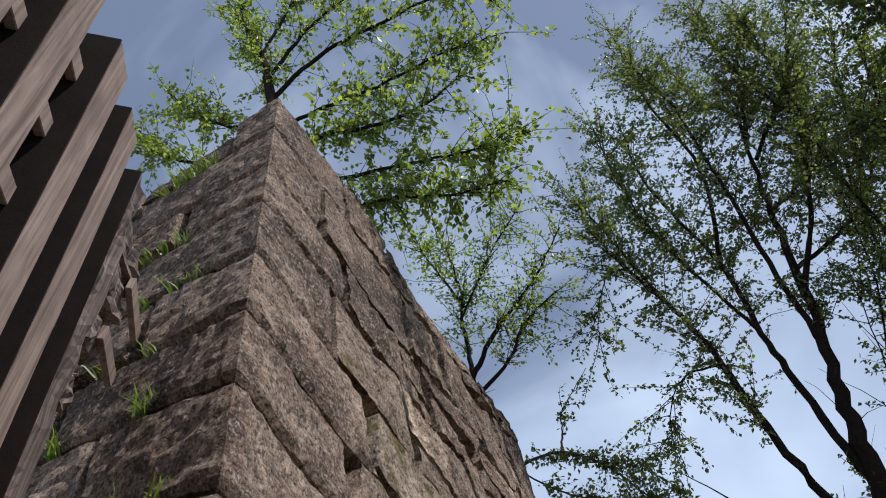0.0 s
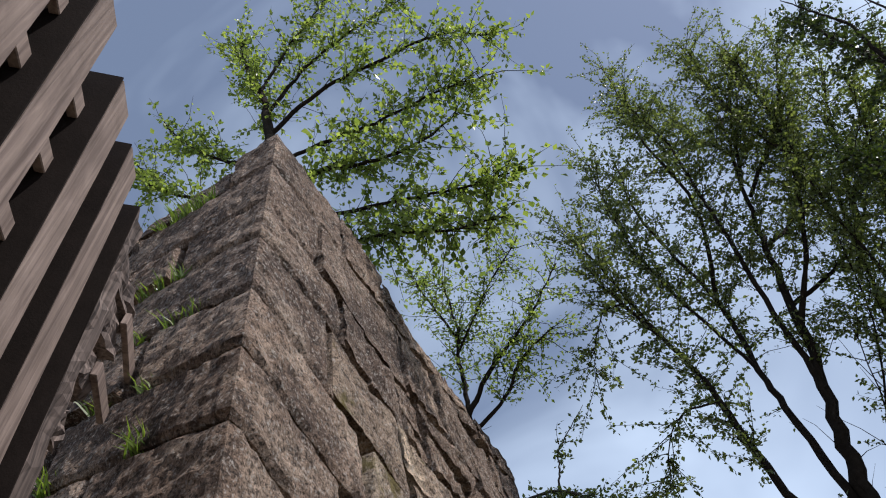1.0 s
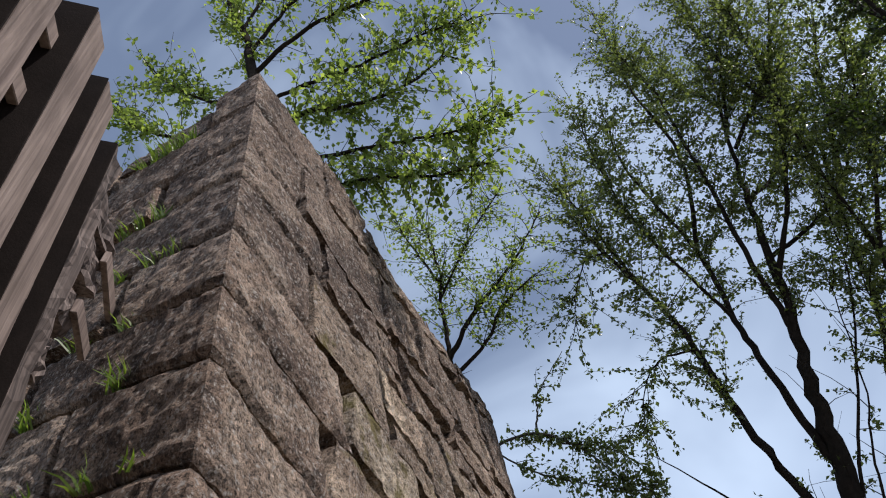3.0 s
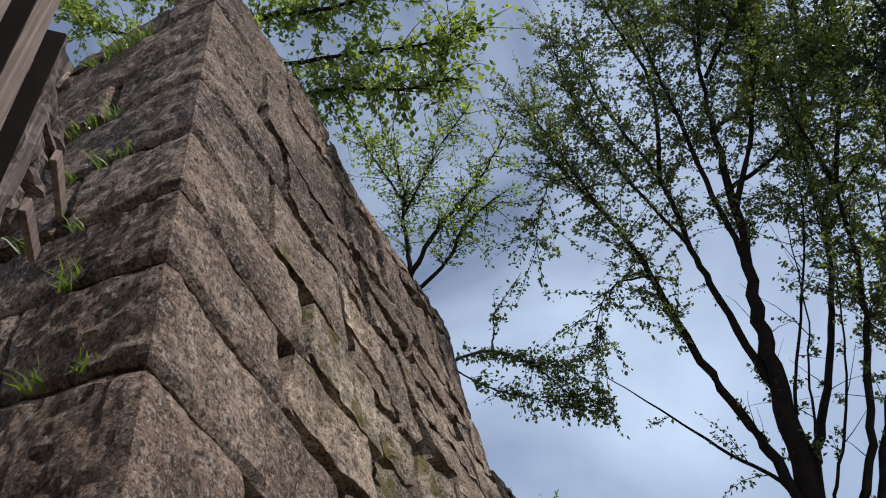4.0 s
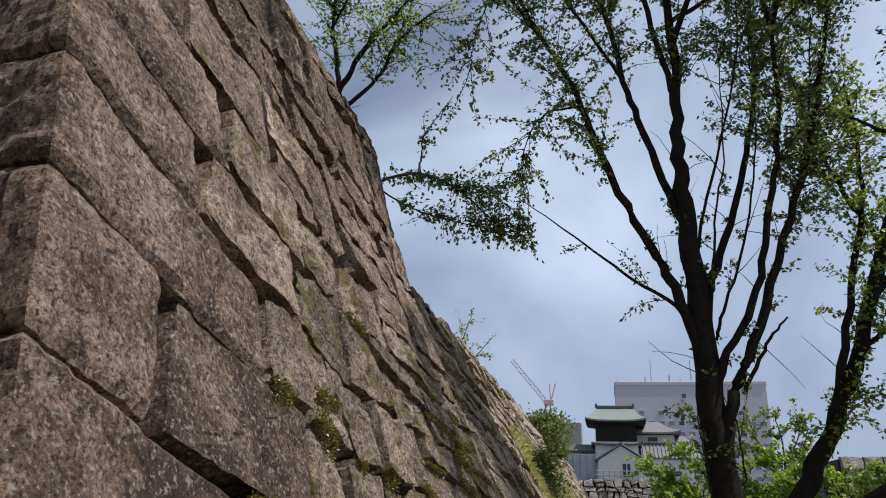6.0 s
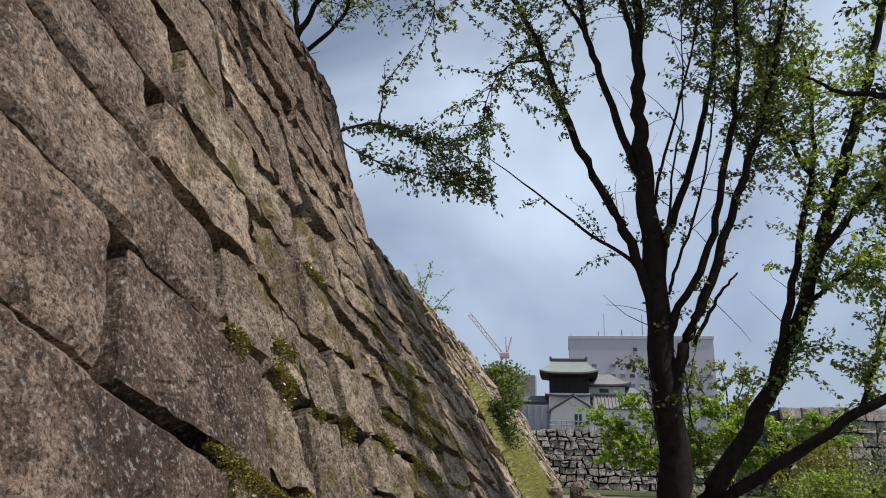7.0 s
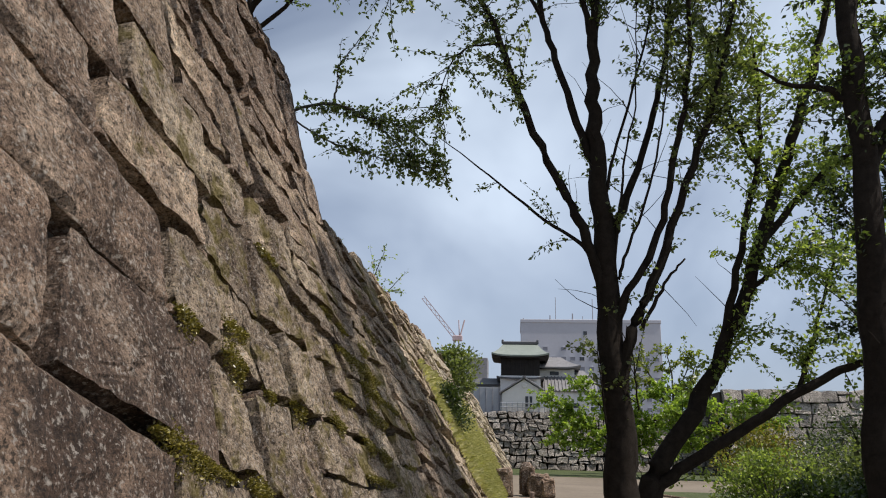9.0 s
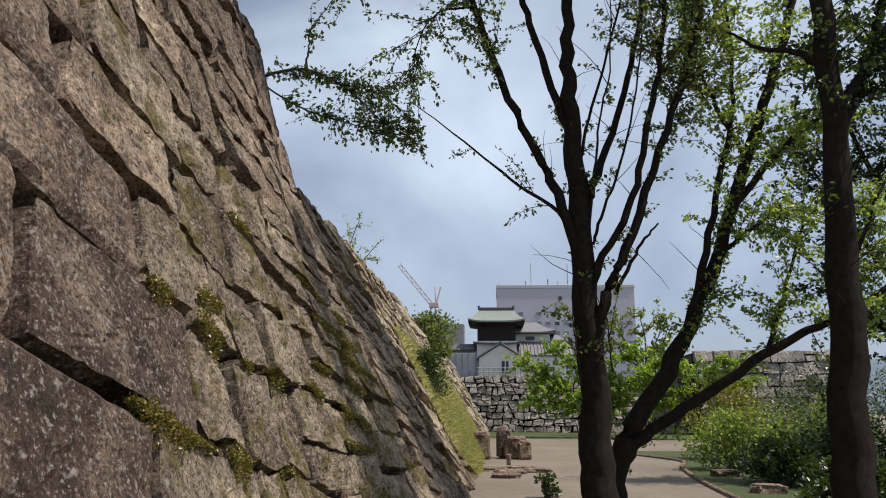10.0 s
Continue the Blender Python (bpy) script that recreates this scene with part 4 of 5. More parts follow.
tree("hanging_branch_tree", "thin leafy tree hanging over the lower stone wall", (-5.2, 12.2, 5.0), [
    ([(-5.2, 12.2, 4.8), (-5.3, 12.1, 6.6), (-4.9, 12.0, 7.5), (-4.37, 12.0, 7.74), (-3.53, 12.0, 7.89), (-2.72, 12.0, 7.51), (-2.1, 12.0, 6.9), (-1.6, 12.0, 6.55)], 0.05, 0.008, 0.45, 16.8),
    ([(-3.5, 12.0, 7.9), (-3.44, 12.0, 8.3), (-3.40, 12.0, 8.75), (-2.84, 12.0, 9.6)], 0.025, 0.006, 0.4, 8.4),
    ([(-4.4, 12.0, 7.7), (-3.7, 12.0, 7.2), (-3.0, 12.0, 6.9), (-2.0, 12.0, 6.6), (-1.3, 12.0, 6.5)], 0.02, 0.006, 0.15, 19.6),
    ([(-3.0, 12.0, 7.6), (-2.2, 12.0, 7.4), (-1.5, 12.0, 6.9)], 0.015, 0.006, 0.1, 15.4),
], LEAF, 0.10, BARK_PALE, 16, twig=0.5, per=15)

tree("sapling", "pale green sapling on top of the lower wall", (-5.6, 25.0, 5.0), [
    ([(-5.6, 25.0, 4.9), (-5.5, 25, 6.4), (-5.3, 25, 7.4), (-4.9, 25, 8.5)], 0.04, 0.01, 0.35, 7),
    ([(-5.5, 25, 6.4), (-6.3, 25, 7.6), (-6.9, 25, 8.6)], 0.03, 0.008, 0.2, 7),
    ([(-5.5, 25, 6.2), (-4.7, 25, 7.0), (-4.2, 25, 7.6)], 0.03, 0.008, 0.2, 7),
], LEAF_BRIGHT, 0.12, BARK_PALE, 17, twig=0.9, per=14)

tree("evergreen_tree", "dense dark evergreen tree beyond the lawn", (10.5, 18.0, 0), [
    ([(10.5, 18, -0.05), (10.4, 18, 3), (10.6, 18, 7), (10.5, 18, 12)], 0.22, 0.05, 0.25, 9),
    ([(10.4, 18, 2.6), (9.2, 17.6, 3.8), (8.0, 17.4, 5.2)], 0.09, 0.02, 0.2, 13),
    ([(10.5, 18, 4.0), (9.0, 17.6, 6.0), (7.8, 17.4, 8.0)], 0.09, 0.02, 0.2, 13),
    ([(10.5, 18, 3.0), (11.8, 17.6, 4.6), (13.0, 17.4, 6.0)], 0.09, 0.02, 0.2, 13),
    ([(10.5, 18, 6.0), (9.2, 17.6, 8.6), (8.4, 17.4, 11.0)], 0.09, 0.02, 0.2, 13),
    ([(10.5, 18, 5.5), (12.0, 17.6, 8.0), (13.2, 17.4, 10.0)], 0.09, 0.02, 0.2, 13),
], LEAF_DARK, 0.13, BARK, 18, twig=1.4, per=60)

# ---- planting ----
shrub("wall_bush", "dark green bush growing out of the low wall face", (-1.66, 17.0, 1.95), (0.95, 1.15, 1.05), LEAF_DARK, 0.07, 5200, 31, "bush")
shrub("wall_bush", "round green bush on top of the low wall", (-2.75, 31.0, 3.9), (2.0, 2.6, 1.7), LEAF, 0.16, 5000, 32, "bush")
for x0, y0, wide, lab in ((6.3, 46.0, 1.0, "spreading bright green maple before the far stone wall"), (12.2, 44.5, 0.8, "smaller bright green maple beside the path")):
    limbs = [([(x0, y0, 0), (x0 + 0.2, y0, 1.4), (x0 - 0.1, y0, 3.0), (x0 + 0.2, y0, 5.4 * wide)], 0.16, 0.03, 0.4, 5)]
    for dx, h0, h1 in ((-4.4, 1.6, 4.6), (-3.6, 2.2, 3.2), (3.8, 1.6, 4.4), (3.2, 2.2, 3.2), (-2.6, 2.6, 5.6), (2.6, 2.6, 5.6), (-4.0, 1.2, 2.3), (3.0, 1.2, 2.2)):
        limbs.append(([(x0, y0, h0), (x0 + dx * wide * 0.5, y0 - 0.5, (h0 + h1) / 2 + 0.3), (x0 + dx * wide, y0 - 0.8, h1 * wide)], 0.07, 0.015, 0.2, 10))
    tree("maple_tree", lab, (x0, y0, 0), limbs, LEAF_MAPLE, 0.24, BARK, 33 + int(x0), twig=1.3, per=34)
tree("pale_tree", "young yellow-green tree behind the far wall", (10.4, 50, 0), [
    ([(10.6, 50, 0), (10.3, 50, 3.5), (9.4, 50, 6.0), (8.3, 50, 7.8)], 0.14, 0.03, 0.35, 4.5),
    ([(10.3, 50, 3.3), (10.6, 50, 6.0), (10.3, 50, 8.2)], 0.09, 0.03, 0.3, 4.5),
    ([(10.3, 50, 3.6), (11.4, 50, 5.4), (12.2, 50, 7.4)], 0.09, 0.03, 0.3, 4.5),
    ([(9.8, 50, 4.8), (8.9, 50, 5.2), (8.1, 50, 5.9)], 0.06, 0.02, 0.2, 4.5),
    ([(10.6, 50, 5.2), (11.6, 50, 7.0), (11.5, 50, 8.2)], 0.06, 0.02, 0.2, 4.5),
], LEAF_YELLOW, 0.24, BARK_PALE, 35, twig=1.4, per=34)
HEDGE = [(7.0, 21.5, 3.2, 2.2, 1.7, LEAF_BRIGHT, "mid green clipped azalea on the lawn"), (9.6, 22.5, 3.4, 2.4, 2.0, LEAF, "rounded mid green azalea on the lawn"), (6.6, 17.2, 2.2, 1.8, 1.0, LEAF_DARK, "low green azalea on the lawn"),
         (8.6, 18.2, 2.8, 2.0, 1.5, LEAF_DARK, "dark green azalea on the lawn"), (8.2, 26.0, 3.0, 2.4, 2.6, LEAF_RUST, "yellow-green maple shrub with rusty tips on the lawn"), (11.5, 26.5, 4.2, 3.0, 3.0, LEAF_DARK, "mid green shrub on the lawn"),
         (6.3, 13.2, 2.0, 1.8, 0.8, LEAF_DARK, "low dark shrub on the lawn"), (12.6, 20.0, 4.0, 3.0, 2.4, LEAF_DARK, "dark green shrub on the lawn"), (15.0, 27.0, 5.0, 3.5, 3.4, LEAF_DARK, "tall green shrub on the lawn")]
for k, (x, y, w, d, h, lf, lab) in enumerate(HEDGE):
    tagged(shrub("azalea_shrub", lab, (x, y, 0), (w, d, h), lf, 0.11, 4600, 50 + k), group="shrubs on the lawn")
shrub("path_plant", "small leafy plant at the edge of the path", (1.02, 14.2, 0), (0.75, 0.5, 0.42), LEAF_DARK, 0.08, 420, 71, "plant")

# grass hanging over the foot of the low wall
r = random.Random(77)
v, f = [], []
for k in range(26000):
    a = r.triangular(14.8, 32, 18.5)
    z = abs(r.gauss(0, 1.5)) + 0.03 + max(0, 18 - a) * 0.3
    if z > 3.4:
        continue
    p, s = on_low(a, z, 0.12), len(v)
    d = Vector((r.gauss(0.4, 0.3), r.gauss(0, 0.3), r.uniform(0.5, 1.0))).normalized()
    h, side = r.uniform(0.06, 0.17), Vector((r.gauss(0, 1), r.gauss(0, 1), 0)).normalized() * 0.007
    v += [p - side, p + side, p + d * h * 0.6, p + d * h + Vector((0.12, 0, -0.18)) * h * 2]
    f += [(s, s + 1, s + 2), (s + 1, s + 3, s + 2)]
tagged(mesh("wall_grass", v, f, GRASS_DRY), "dry yellow-green grass growing over the wall foot", "grass", kind="stuff")

# ---- stones and edging on the sandy ground ----
def boulder(name, place, size, seed, label, group=""):
    bm = bmesh.new()
    bmesh.ops.create_icosphere(bm, subdivisions=3, radius=0.5)
    for q in bm.verts:
        d = q.co.normalized()
        c = Vector([math.copysign(abs(t) ** 0.38, t) for t in d]) * 0.46
        c += d * (noise.noise(d * 1.6 + Vector((seed, 0, 0))) * 0.12 + noise.noise(d * 4 + Vector((0, seed, 0))) * 0.05)
        q.co = Vector((c.x * size[0], c.y * size[1], (c.z + 0.46) * size[2]))
    ob = part(name, bm, STONE)
    ob.location = place
    return tagged(ob, label, "stone", group)


for k, (x, y, w, d, h) in enumerate(((-0.45, 25.2, 0.7, 0.7, 1.0), (0.35, 25.8, 0.55, 0.6, 1.15), (0.75, 25.5, 0.8, 0.7, 0.85), (1.05, 25.3, 0.5, 0.6, 0.7))):
    boulder("standing_stone", (x, y, -0.02), (w, d, h), 3 + k, "upright rough grey stone on the sandy ground", "standing stones below the wall")
for k, (x, y, w, d) in enumerate(((-0.2, 20.4, 1.1, 0.8), (0.75, 20.9, 1.0, 0.8), (0.4, 19.6, 0.9, 0.6), (1.2, 20.2, 0.8, 0.7), (0.3, 18.4, 0.8, 0.6))):
    boulder("stepping_stone", (x, y, -0.03), (w, d, 0.14), 13 + k, "flat grey stepping stone in the sandy ground", "stepping stones")
bm = bmesh.new()
box(bm, (0, 0, 0.2), (0.13, 0.13, 0.4), None, 0.015)
marker = part("marker_post", bm, TIMBER)
marker.location = (0.42, 21.3, 0)
tagged(marker, "short brown wooden marker post in the ground", "post")
for k in range(len(edge) - 1):
    a, b = edge[k], edge[k + 1]
    bm = bmesh.new()
    box(bm, (0, 0, 0.01), ((b - a).length - 0.02, 0.12, 0.12), None, 0.02)
    ob = part("edging_stone", bm, STONE)
    ob.matrix_world = Matrix.Translation((a + b) / 2) @ Matrix.Rotation(math.atan2((b - a).y, (b - a).x), 4, "Z")
    tagged(ob, "pale edging stone between lawn and path", "edging", "edging stones along the path")
for k, (x, y) in enumerate(((5.6, 15.6), (6.2, 17.0), (5.9, 19.4), (7.4, 15.2))):
    boulder("garden_stone", (x, y, -0.02), (0.7, 0.45, 0.22), 23 + k, "low pale garden stone in the grass", "garden stones")

# ---- far stone wall with its buildings ----
far_wall = tagged(empty("wall_far"), "far dry stone wall of pale irregular field stones", kind="structure")
frng = random.Random(5)


def on_far(a, z, h):
    return Vector((a, 56.5 + 0.16 * z - h, z))


FAR_Z = [0.0, 0.55, 1.0, 1.5, 1.95, 2.45, 2.9, 3.35, 3.8, 4.28]
v, f = [], []
bm = bmesh.new()
box(bm, (11, 60.0, 2.1), (30, 5.2, 4.2))
part("rubble_core", bm, SOIL, far_wall)
for i in range(len(FAR_Z) - 1):
    for o in course(FAR_Z, i, lambda z: -4.2, 20.0, lambda a, first: (0.4, 0.95), 0.2, frng, None, 0.2):
        sv, sf = stone(o, on_far, frng, 0.012, 0.1, 0.08, (0.0, 0.35), 0.3, 0.5, 0.18)
        mesh("stone", sv, flip(sf), STONE_GREY, far_wall)
far_wall_2 = tagged(empty("wall_far_2"), "higher stretch of far stone wall with pale stones", kind="structure")


def on_far2(a, z, h):
    return Vector((a, 52.0 + 0.16 * z - h, z))


bm = bmesh.new()
box(bm, (20.5, 55.5, 2.9), (12, 4.4, 5.8))
part("rubble_core", bm, SOIL, far_wall_2)
for i in range(7):
    for o in course([k * 0.86 for k in range(8)], i, lambda z: 14.6, 26.2, lambda a, first: (0.7, 1.4), 0.15, frng, None, 0.15):
        sv, sf = stone(o, on_far2, frng, 0.045, 0.1, 0.08, (0.05, 0.35), 0.4, 0.5)
        mesh("stone", sv, flip(sf), STONE_GREY, far_wall_2)

turret = tagged(empty("turret", (0.25, 61, 4.2)), "white castle turret with dark boards and curved green copper roof", "turret")


def tpart(name, centre, size, mat, label="", bevel=0.02):
    bm = bmesh.new()
    box(bm, Vector(centre) - Vector((0.25, 61, 4.2)), size, None, bevel)
    return part(name, bm, mat, turret, label)


def hip_roof(name, cx, cy, z0, z1, w, d, rw, mat, parent, o, lift=0.25, drop=0.12, label=""):
    """A hipped roof with upturned corners; rw: the ridge's length."""
    bm = bmesh.new()
    n, rings = 10, 5
    loops = []
    for k in range(rings + 1):
        t = k / rings
        s = t ** 0.95
        ww, dd = w + (rw - w) * s, d * (1 - s) + 0.05
        z = z0 + (z1 - z0) * (t ** 1.2)
        loop = []
        for side in range(4):
            for i in range(n):
                q = i / n * 2 - 1
                x, y = ((q, -1), (1, q), (-q, 1), (-1, -q))[side]
                curl = lift * (1 - t) ** 2 * abs(q) ** 4
                loop.append(bm.verts.new(Vector((cx + x * ww / 2, cy + y * dd / 2, z + curl)) - Vector(o)))
        loops.append(loop)
    under = [bm.verts.new(q.co - Vector((0, 0, drop))) for q in loops[0]]
    for a, b in zip([under] + loops, loops):
        for i in range(4 * n):
            bm.faces.new((a[i], a[(i + 1) % (4 * n)], b[(i + 1) % (4 * n)], b[i]))
    bm.faces.new(loops[-1])
    bm.faces.new(list(reversed(under)))
    return part(name, bm, mat, parent, label)


TO = (0.25, 61, 4.2)
tpart("lower_storey", (0.3, 61.2, 5.75), (3.3, 4.0, 3.1), PLASTER, "white plaster storey")
tpart("upper_storey", (0.3, 61.2, 8.1), (3.2, 3.8, 1.9), DARK_WOOD, "dark boarded upper storey")
for k in range(9):
    tpart("batten", (-1.2 + k * 0.375, 59.28, 8.1), (0.06, 0.06, 1.5), DARK_WOOD, "", 0.008)
hip_roof("skirt_roof", 0.3, 61.2, 7.12, 7.4, 3.9, 4.6, 3.3, TILE_DARK, turret, TO, 0.12)
hip_roof("roof", 0.3, 61.2, 8.95, 10.2, 4.75, 5.0, 2.9, COPPER, turret, TO, 0.2, label="green copper hipped roof with upturned eaves")
hip_roof("eave", 0.3, 61.2, 8.84, 8.96, 4.6, 4.85, 3.6, DARK_WOOD, turret, TO, 0.18)
tpart("ridge", (0.3, 61.2, 10.27), (3.0, 0.4, 0.26), TILE_DARK, "dark ridge with end tiles", 0.05)
for sx in (-1, 1):
    tpart("ridge_end", (0.3 + sx * 1.5, 61.2, 10.38), (0.2, 0.45, 0.36), TILE_DARK, "", 0.06)

gate = tagged(empty("gate_house", (0.6, 58.2, 4.2)), "small white gabled house with a round crest under its roof", "house")
GO = Vector((0.6, 58.2, 4.2))
bm = bmesh.new()
w, ze, za = 1.75, 5.75, 6.85
pts = [(-w, 0, 4.2), (w, 0, 4.2), (w, 0, ze), (0, 0, za), (-w, 0, ze)]
fr = [bm.verts.new(Vector((0.6 + x, 57.6, z)) - GO) for x, y, z in pts]
bk = [bm.verts.new(Vector((0.6 + x, 59.3, z)) - GO) for x, y, z in pts]
bm.faces.new(fr), bm.faces.new(list(reversed(bk)))
for i in range(5):
    bm.faces.new((fr[i], bk[i], bk[(i + 1) % 5], fr[(i + 1) % 5]))
part("wall", bm, PLASTER, gate)
for s in (-1, 1):
    bm = bmesh.new()
    a = math.atan2(za - ze, w)
    box(bm, Vector((0.6 + s * 1.0, 58.4, (ze + za) / 2 + 0.06)) - GO, (2.35, 2.0, 0.12), Matrix.Rotation(s * a, 4, "Y"), 0.02)
    part("roof_slope", bm, TILE, gate, "grey tiled roof slope")
bm = bmesh.new()
box(bm, Vector((0.6, 58.4, za + 0.14)) - GO, (0.28, 2.1, 0.24), None, 0.04)
part("ridge", bm, TILE_DARK, gate)
bm = bmesh.new()
bmesh.ops.create_cone(bm, cap_ends=True, segments=20, radius1=0.2, radius2=0.17, depth=0.08, matrix=Matrix.Translation(Vector((0.6, 57.56, 6.35)) - GO) @ Matrix.Rotation(math.pi / 2, 4, "X"))
part("crest", bm, PLASTER, gate, "round white crest")
for x, z, w2, h2 in ((0.95, 5.05, 0.55, 0.95), (0.97, 5.05, 0.08, 0.95)):
    bm = bmesh.new()
    box(bm, Vector((x, 57.58 if w2 > 0.3 else 57.55, z)) - GO, (w2, 0.06, h2), None, 0.01)
    if w2 > 0.3:
        gate_window = part("window", bm, PANE_DARK, gate)
    else:
        part("bar", bm, PLASTER, gate_window)

annex = tagged(empty("annex", (3.6, 62, 4.2)), "white annex with grey tiled roofs beside the turret", "house")
AO = Vector((3.6, 62, 4.2))
for nm, c, s, m in (("wall", (3.2, 63, 6.3), (3.4, 3.0, 3.6), PLASTER), ("wall", (4.2, 60.6, 5.2), (3.6, 1.6, 2.0), PLASTER), ("window", (3.2, 61.47, 7.75), (0.75, 0.06, 0.3), PANE_DARK), ("window", (4.3, 59.77, 5.0), (1.6, 0.06, 0.35), PANE_DARK)):
    bm = bmesh.new()
    box(bm, Vector(c) - AO, s, None, 0.02)
    part(nm, bm, m, annex)
hip_roof("roof", 3.1, 63, 8.25, 9.3, 4.6, 4.2, 1.6, TILE, annex, AO, 0.2, label="grey tiled hipped roof")
hip_roof("roof", 5.2, 63.2, 7.6, 8.2, 2.2, 3.0, 1.2, TILE, annex, AO, 0.1)
bm = bmesh.new()
box(bm, Vector((4.4, 60.5, 6.75)) - AO, (4.4, 2.2, 0.12), Matrix.Rotation(radians(36), 4, "X"), 0.02)
part("lean_to_roof", bm, TILE, annex, "sloping grey tiled roof")
for k in range(15):
    bm = bmesh.new()
    box(bm, Vector((2.35 + k * 0.293, 60.46, 6.83)) - AO, (0.1, 2.2, 0.09), Matrix.Rotation(radians(36), 4, "X"), 0.02)
    part("tile_roll", bm, TILE, annex)

screen = tagged(empty("site_screen", (-2.5, 58, 4.2)), "grey sheet metal site screen on the far wall", "screen")
for k in range(4):
    bm = bmesh.new()
    box(bm, (-0.75 + k * 0.52, 0, 1.0), (0.5, 0.05, 2.0), None, 0.01)
    part("panel", bm, PANEL, screen)
for k in range(5):
    bm = bmesh.new()
    box(bm, (-1.01 + k * 0.52, -0.06, 1.0), (0.05, 0.06, 2.1), None, 0.008)
    part("post", bm, STEEL, screen)
shed = tagged(empty("shed", (-2.4, 62, 4.2)), "low dark roofed shed behind the screen", "shed")
bm = bmesh.new()
box(bm, (0, 0, 1.2), (2.6, 2.4, 2.4), None, 0.02)
part("wall", bm, PANEL, shed)
hip_roof("roof", -2.4, 62, 6.7, 7.3, 3.2, 3.0, 2.0, TILE_DARK, shed, (-2.4, 62, 4.2), 0.05)

railing = tagged(empty("railing", (1.0, 56.9, 4.3)), "low wooden railing along the wall top", "railing")
for k in range(13):
    bm = bmesh.new()
    box(bm, (-2.2 + k * 0.42, 0.35, 0.36), (0.06, 0.06, 0.75), None, 0.01)
    part("post", bm, PANEL, railing)
for z in (0.35, 0.66):
    bm = bmesh.new()
    box(bm, (0.3, 0.31, z), (5.3, 0.04, 0.06), None, 0.01)
    part("rail", bm, PANEL, railing)

hotel = tagged(empty("tower_block", (22.8, 232, 0)), "wide pale grey high-rise block with rows of small windows", "building")
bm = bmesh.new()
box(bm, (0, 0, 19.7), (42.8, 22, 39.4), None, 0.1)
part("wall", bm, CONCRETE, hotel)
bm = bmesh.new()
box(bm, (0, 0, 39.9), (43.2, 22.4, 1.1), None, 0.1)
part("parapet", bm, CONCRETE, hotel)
wrng = random.Random(8)
open_panes = {(0, 2), (1, 3), (1, 4), (3, 8), (0, 3)}
pane_mesh = {}
for row in range(9):
    for k in range(15):
        x, z = -19.6 + k * 2.8, 31.2 - row * 3.0
        if row < 1 and k % 2:
            continue
        dark_pane = wrng.random() < 0.10
        bm = bmesh.new()
        for fx, fz, sx, sz in ((-0.8, 0, 0.12, 1.4), (0.8, 0, 0.12, 1.4), (0, 0.64, 1.6, 0.12), (0, -0.64, 1.7, 0.16)):
            box(bm, (x + fx, -11.06, z + fz), (sx, 0.2, sz))
        frame_ob = part("window", bm, CONCRETE, hotel)
        bm = bmesh.new()
        box(bm, (x, -11.02, z), (1.5, 0.08, 1.15))
        part("pane", bm, PANE_DARK if dark_pane else PANE_DULL, frame_ob)
bm = bmesh.new()
box(bm, (-1.6, -11.05, 36.2), (1.1, 0.25, 1.1), None, 0.03)
part("window", bm, PANE_DARK, hotel)
for x, h, r0 in ((-20.6, 1.6, 0.22), (-12.0, 2.6, 0.25), (-10.2, 8.5, 0.12), (-4.8, 3.2, 0.3), (-1.6, 2.4, 0.12), (1.6, 8.0, 0.16), (10.5, 4.0, 0.25), (-16.0, 0.9, 0.3)):
    v, f = [], []
    tube(v, f, [Vector((x, -4, 40.4)), Vector((x, -4, 40.4 + h))], r0, r0 * 0.7, 6)
    mesh("antenna", v, f, STEEL, hotel)

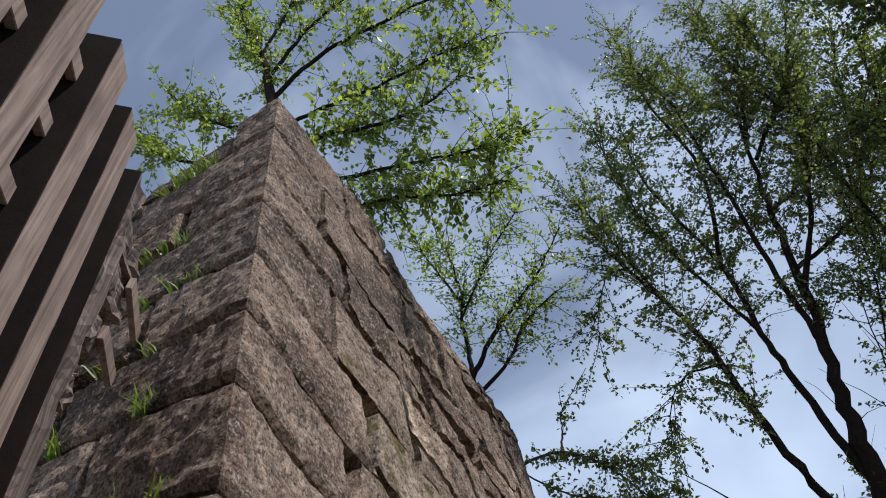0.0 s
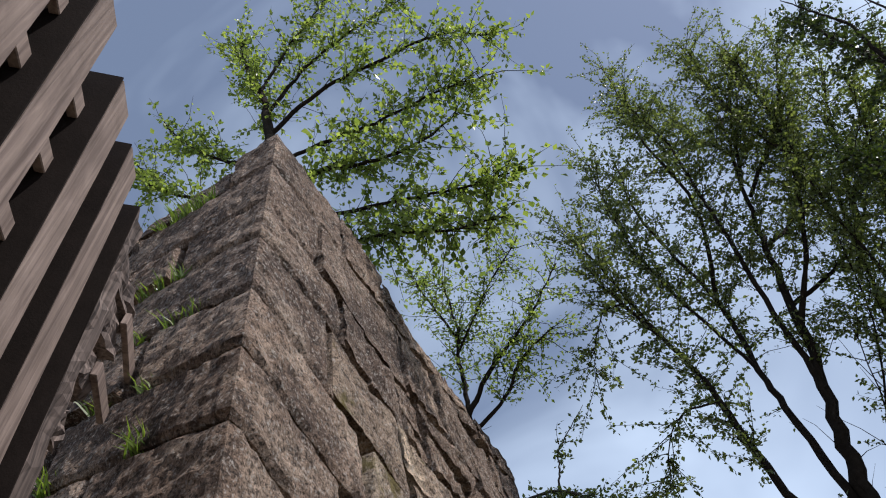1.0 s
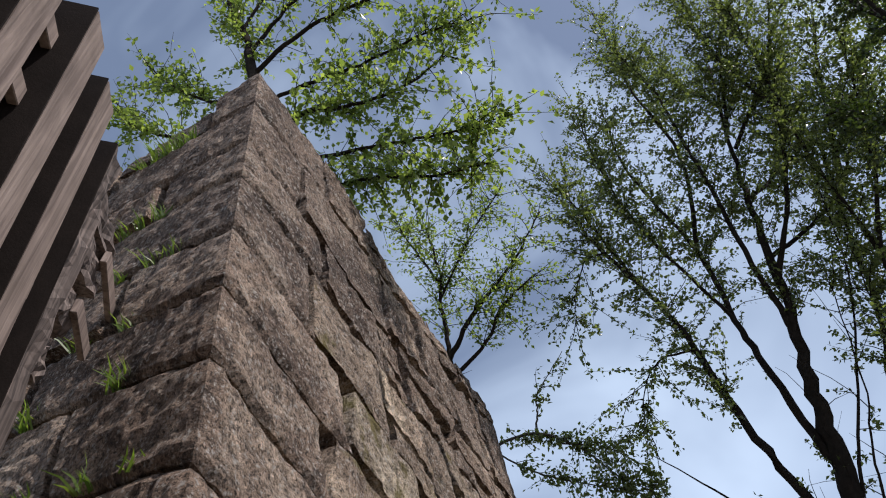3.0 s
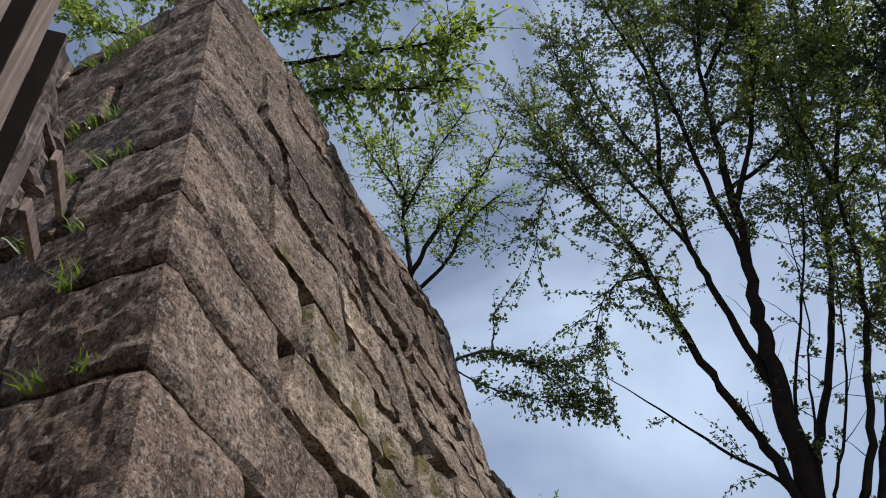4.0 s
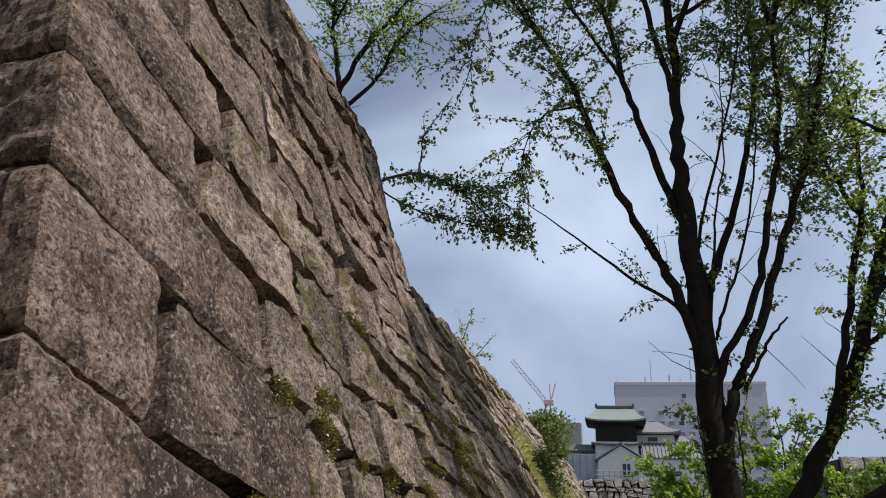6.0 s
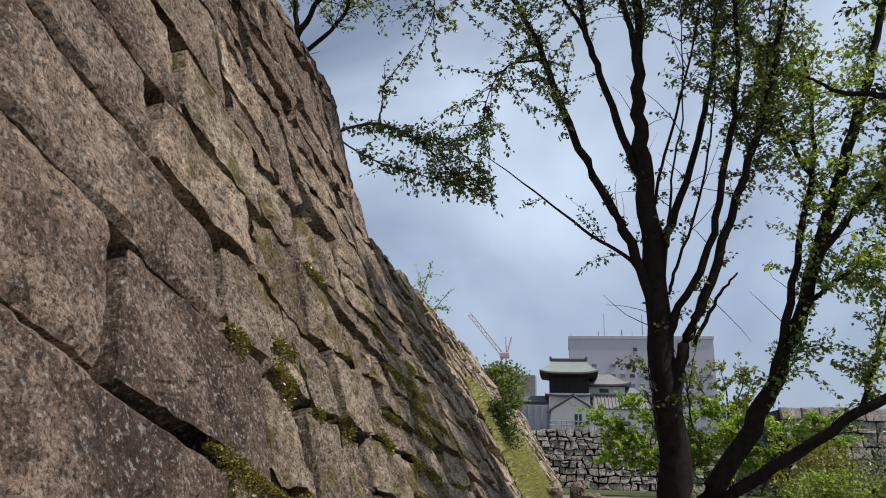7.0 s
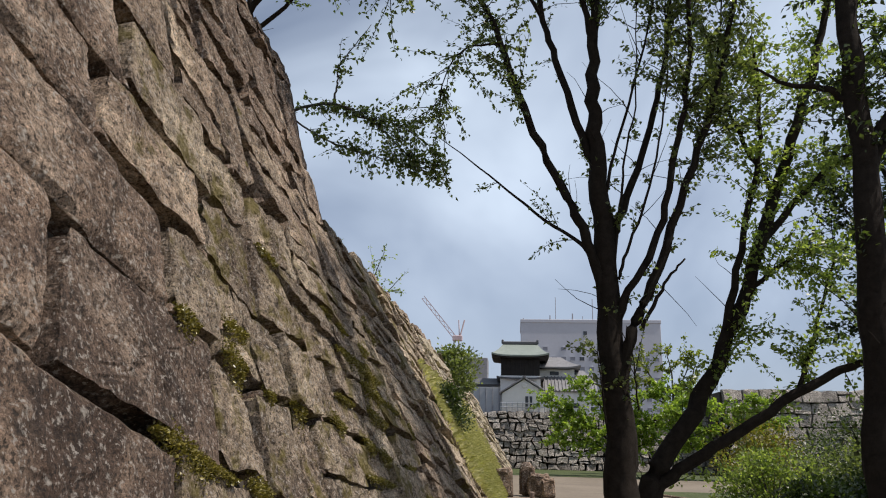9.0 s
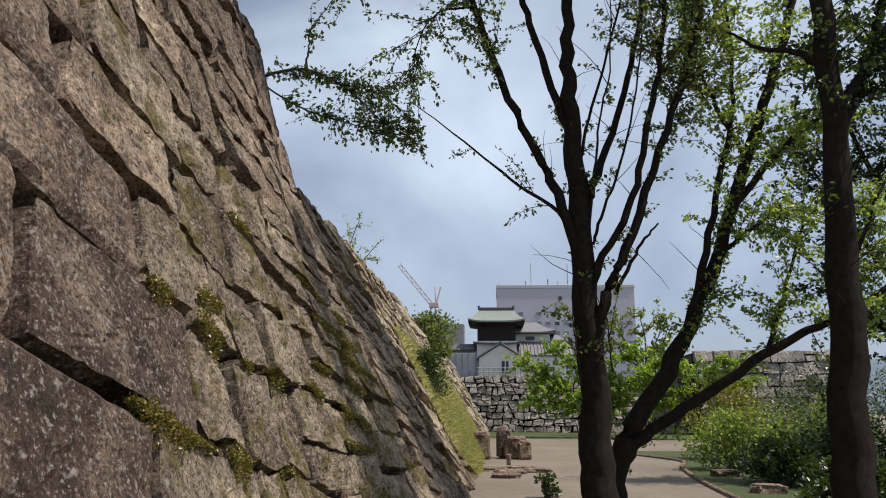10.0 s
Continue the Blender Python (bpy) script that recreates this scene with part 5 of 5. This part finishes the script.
crane = tagged(empty("crane", (-17.5, 205, 0)), "distant red and white luffing tower crane", "crane")
bm = bmesh.new()
for sx in (-0.7, 0.7):
    for sy in (-0.7, 0.7):
        box(bm, (sx, sy, 15.5), (0.22, 0.22, 31))
for k in range(15):
    for sy in (-0.7, 0.7):
        box(bm, (0, sy, 1 + k * 2), (2.0, 0.14, 0.14), Matrix.Rotation(0.9 if k % 2 else -0.9, 4, "Y"))
part("mast", bm, STEEL, crane)
bm = bmesh.new()
box(bm, (0.3, 0, 31.8), (2.8, 1.8, 1.5), None, 0.1)
part("cabin", bm, STEEL_RED, crane)
bm = bmesh.new()
tip, foot = Vector((-10.3, 0, 44.0)), Vector((-0.6, 0, 32.2))
for off in (Vector((0.35, 0.4, 0.35)), Vector((0.35, -0.4, 0.35)), Vector((-0.35, 0, -0.35))):
    d = tip - foot
    box(bm, (tip + foot) / 2 + off, (d.length, 0.2, 0.2), Vector((1, 0, 0)).rotation_difference(d).to_matrix().to_4x4())
for k in range(14):
    box(bm, foot.lerp(tip, (k + 0.5) / 14), (1.2, 0.12, 0.12), Matrix.Rotation(0.2 if k % 2 else 1.5, 4, "Y"))
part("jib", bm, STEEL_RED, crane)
bm = bmesh.new()
box(bm, (1.6, 0, 34.6), (0.3, 1.2, 5.4), Matrix.Rotation(0.25, 4, "Y"), 0.05)
box(bm, (0.7, 0, 34.6), (0.25, 1.0, 5.2), Matrix.Rotation(-0.05, 4, "Y"), 0.05)
part("mast_head", bm, STEEL_RED, crane)
block = tagged(empty("office_block", (-11.5, 210, 0)), "small dark office block beyond the wall", "building")
bm = bmesh.new()
box(bm, (0, 0, 13.2), (6.2, 8, 26.4), None, 0.1)
part("wall", bm, STEEL, block)

# wooded hills, distance haze painted into their blue
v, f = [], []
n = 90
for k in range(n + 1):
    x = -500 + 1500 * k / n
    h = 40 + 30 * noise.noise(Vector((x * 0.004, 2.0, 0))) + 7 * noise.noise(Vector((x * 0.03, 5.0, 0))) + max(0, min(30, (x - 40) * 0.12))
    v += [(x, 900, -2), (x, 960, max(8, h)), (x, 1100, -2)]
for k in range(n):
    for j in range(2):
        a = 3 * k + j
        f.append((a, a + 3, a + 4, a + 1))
tagged(mesh("backdrop_hill", v, f, HILL, smooth=True), "distant wooded hills on the horizon, haze painted in as blue", kind="structure")
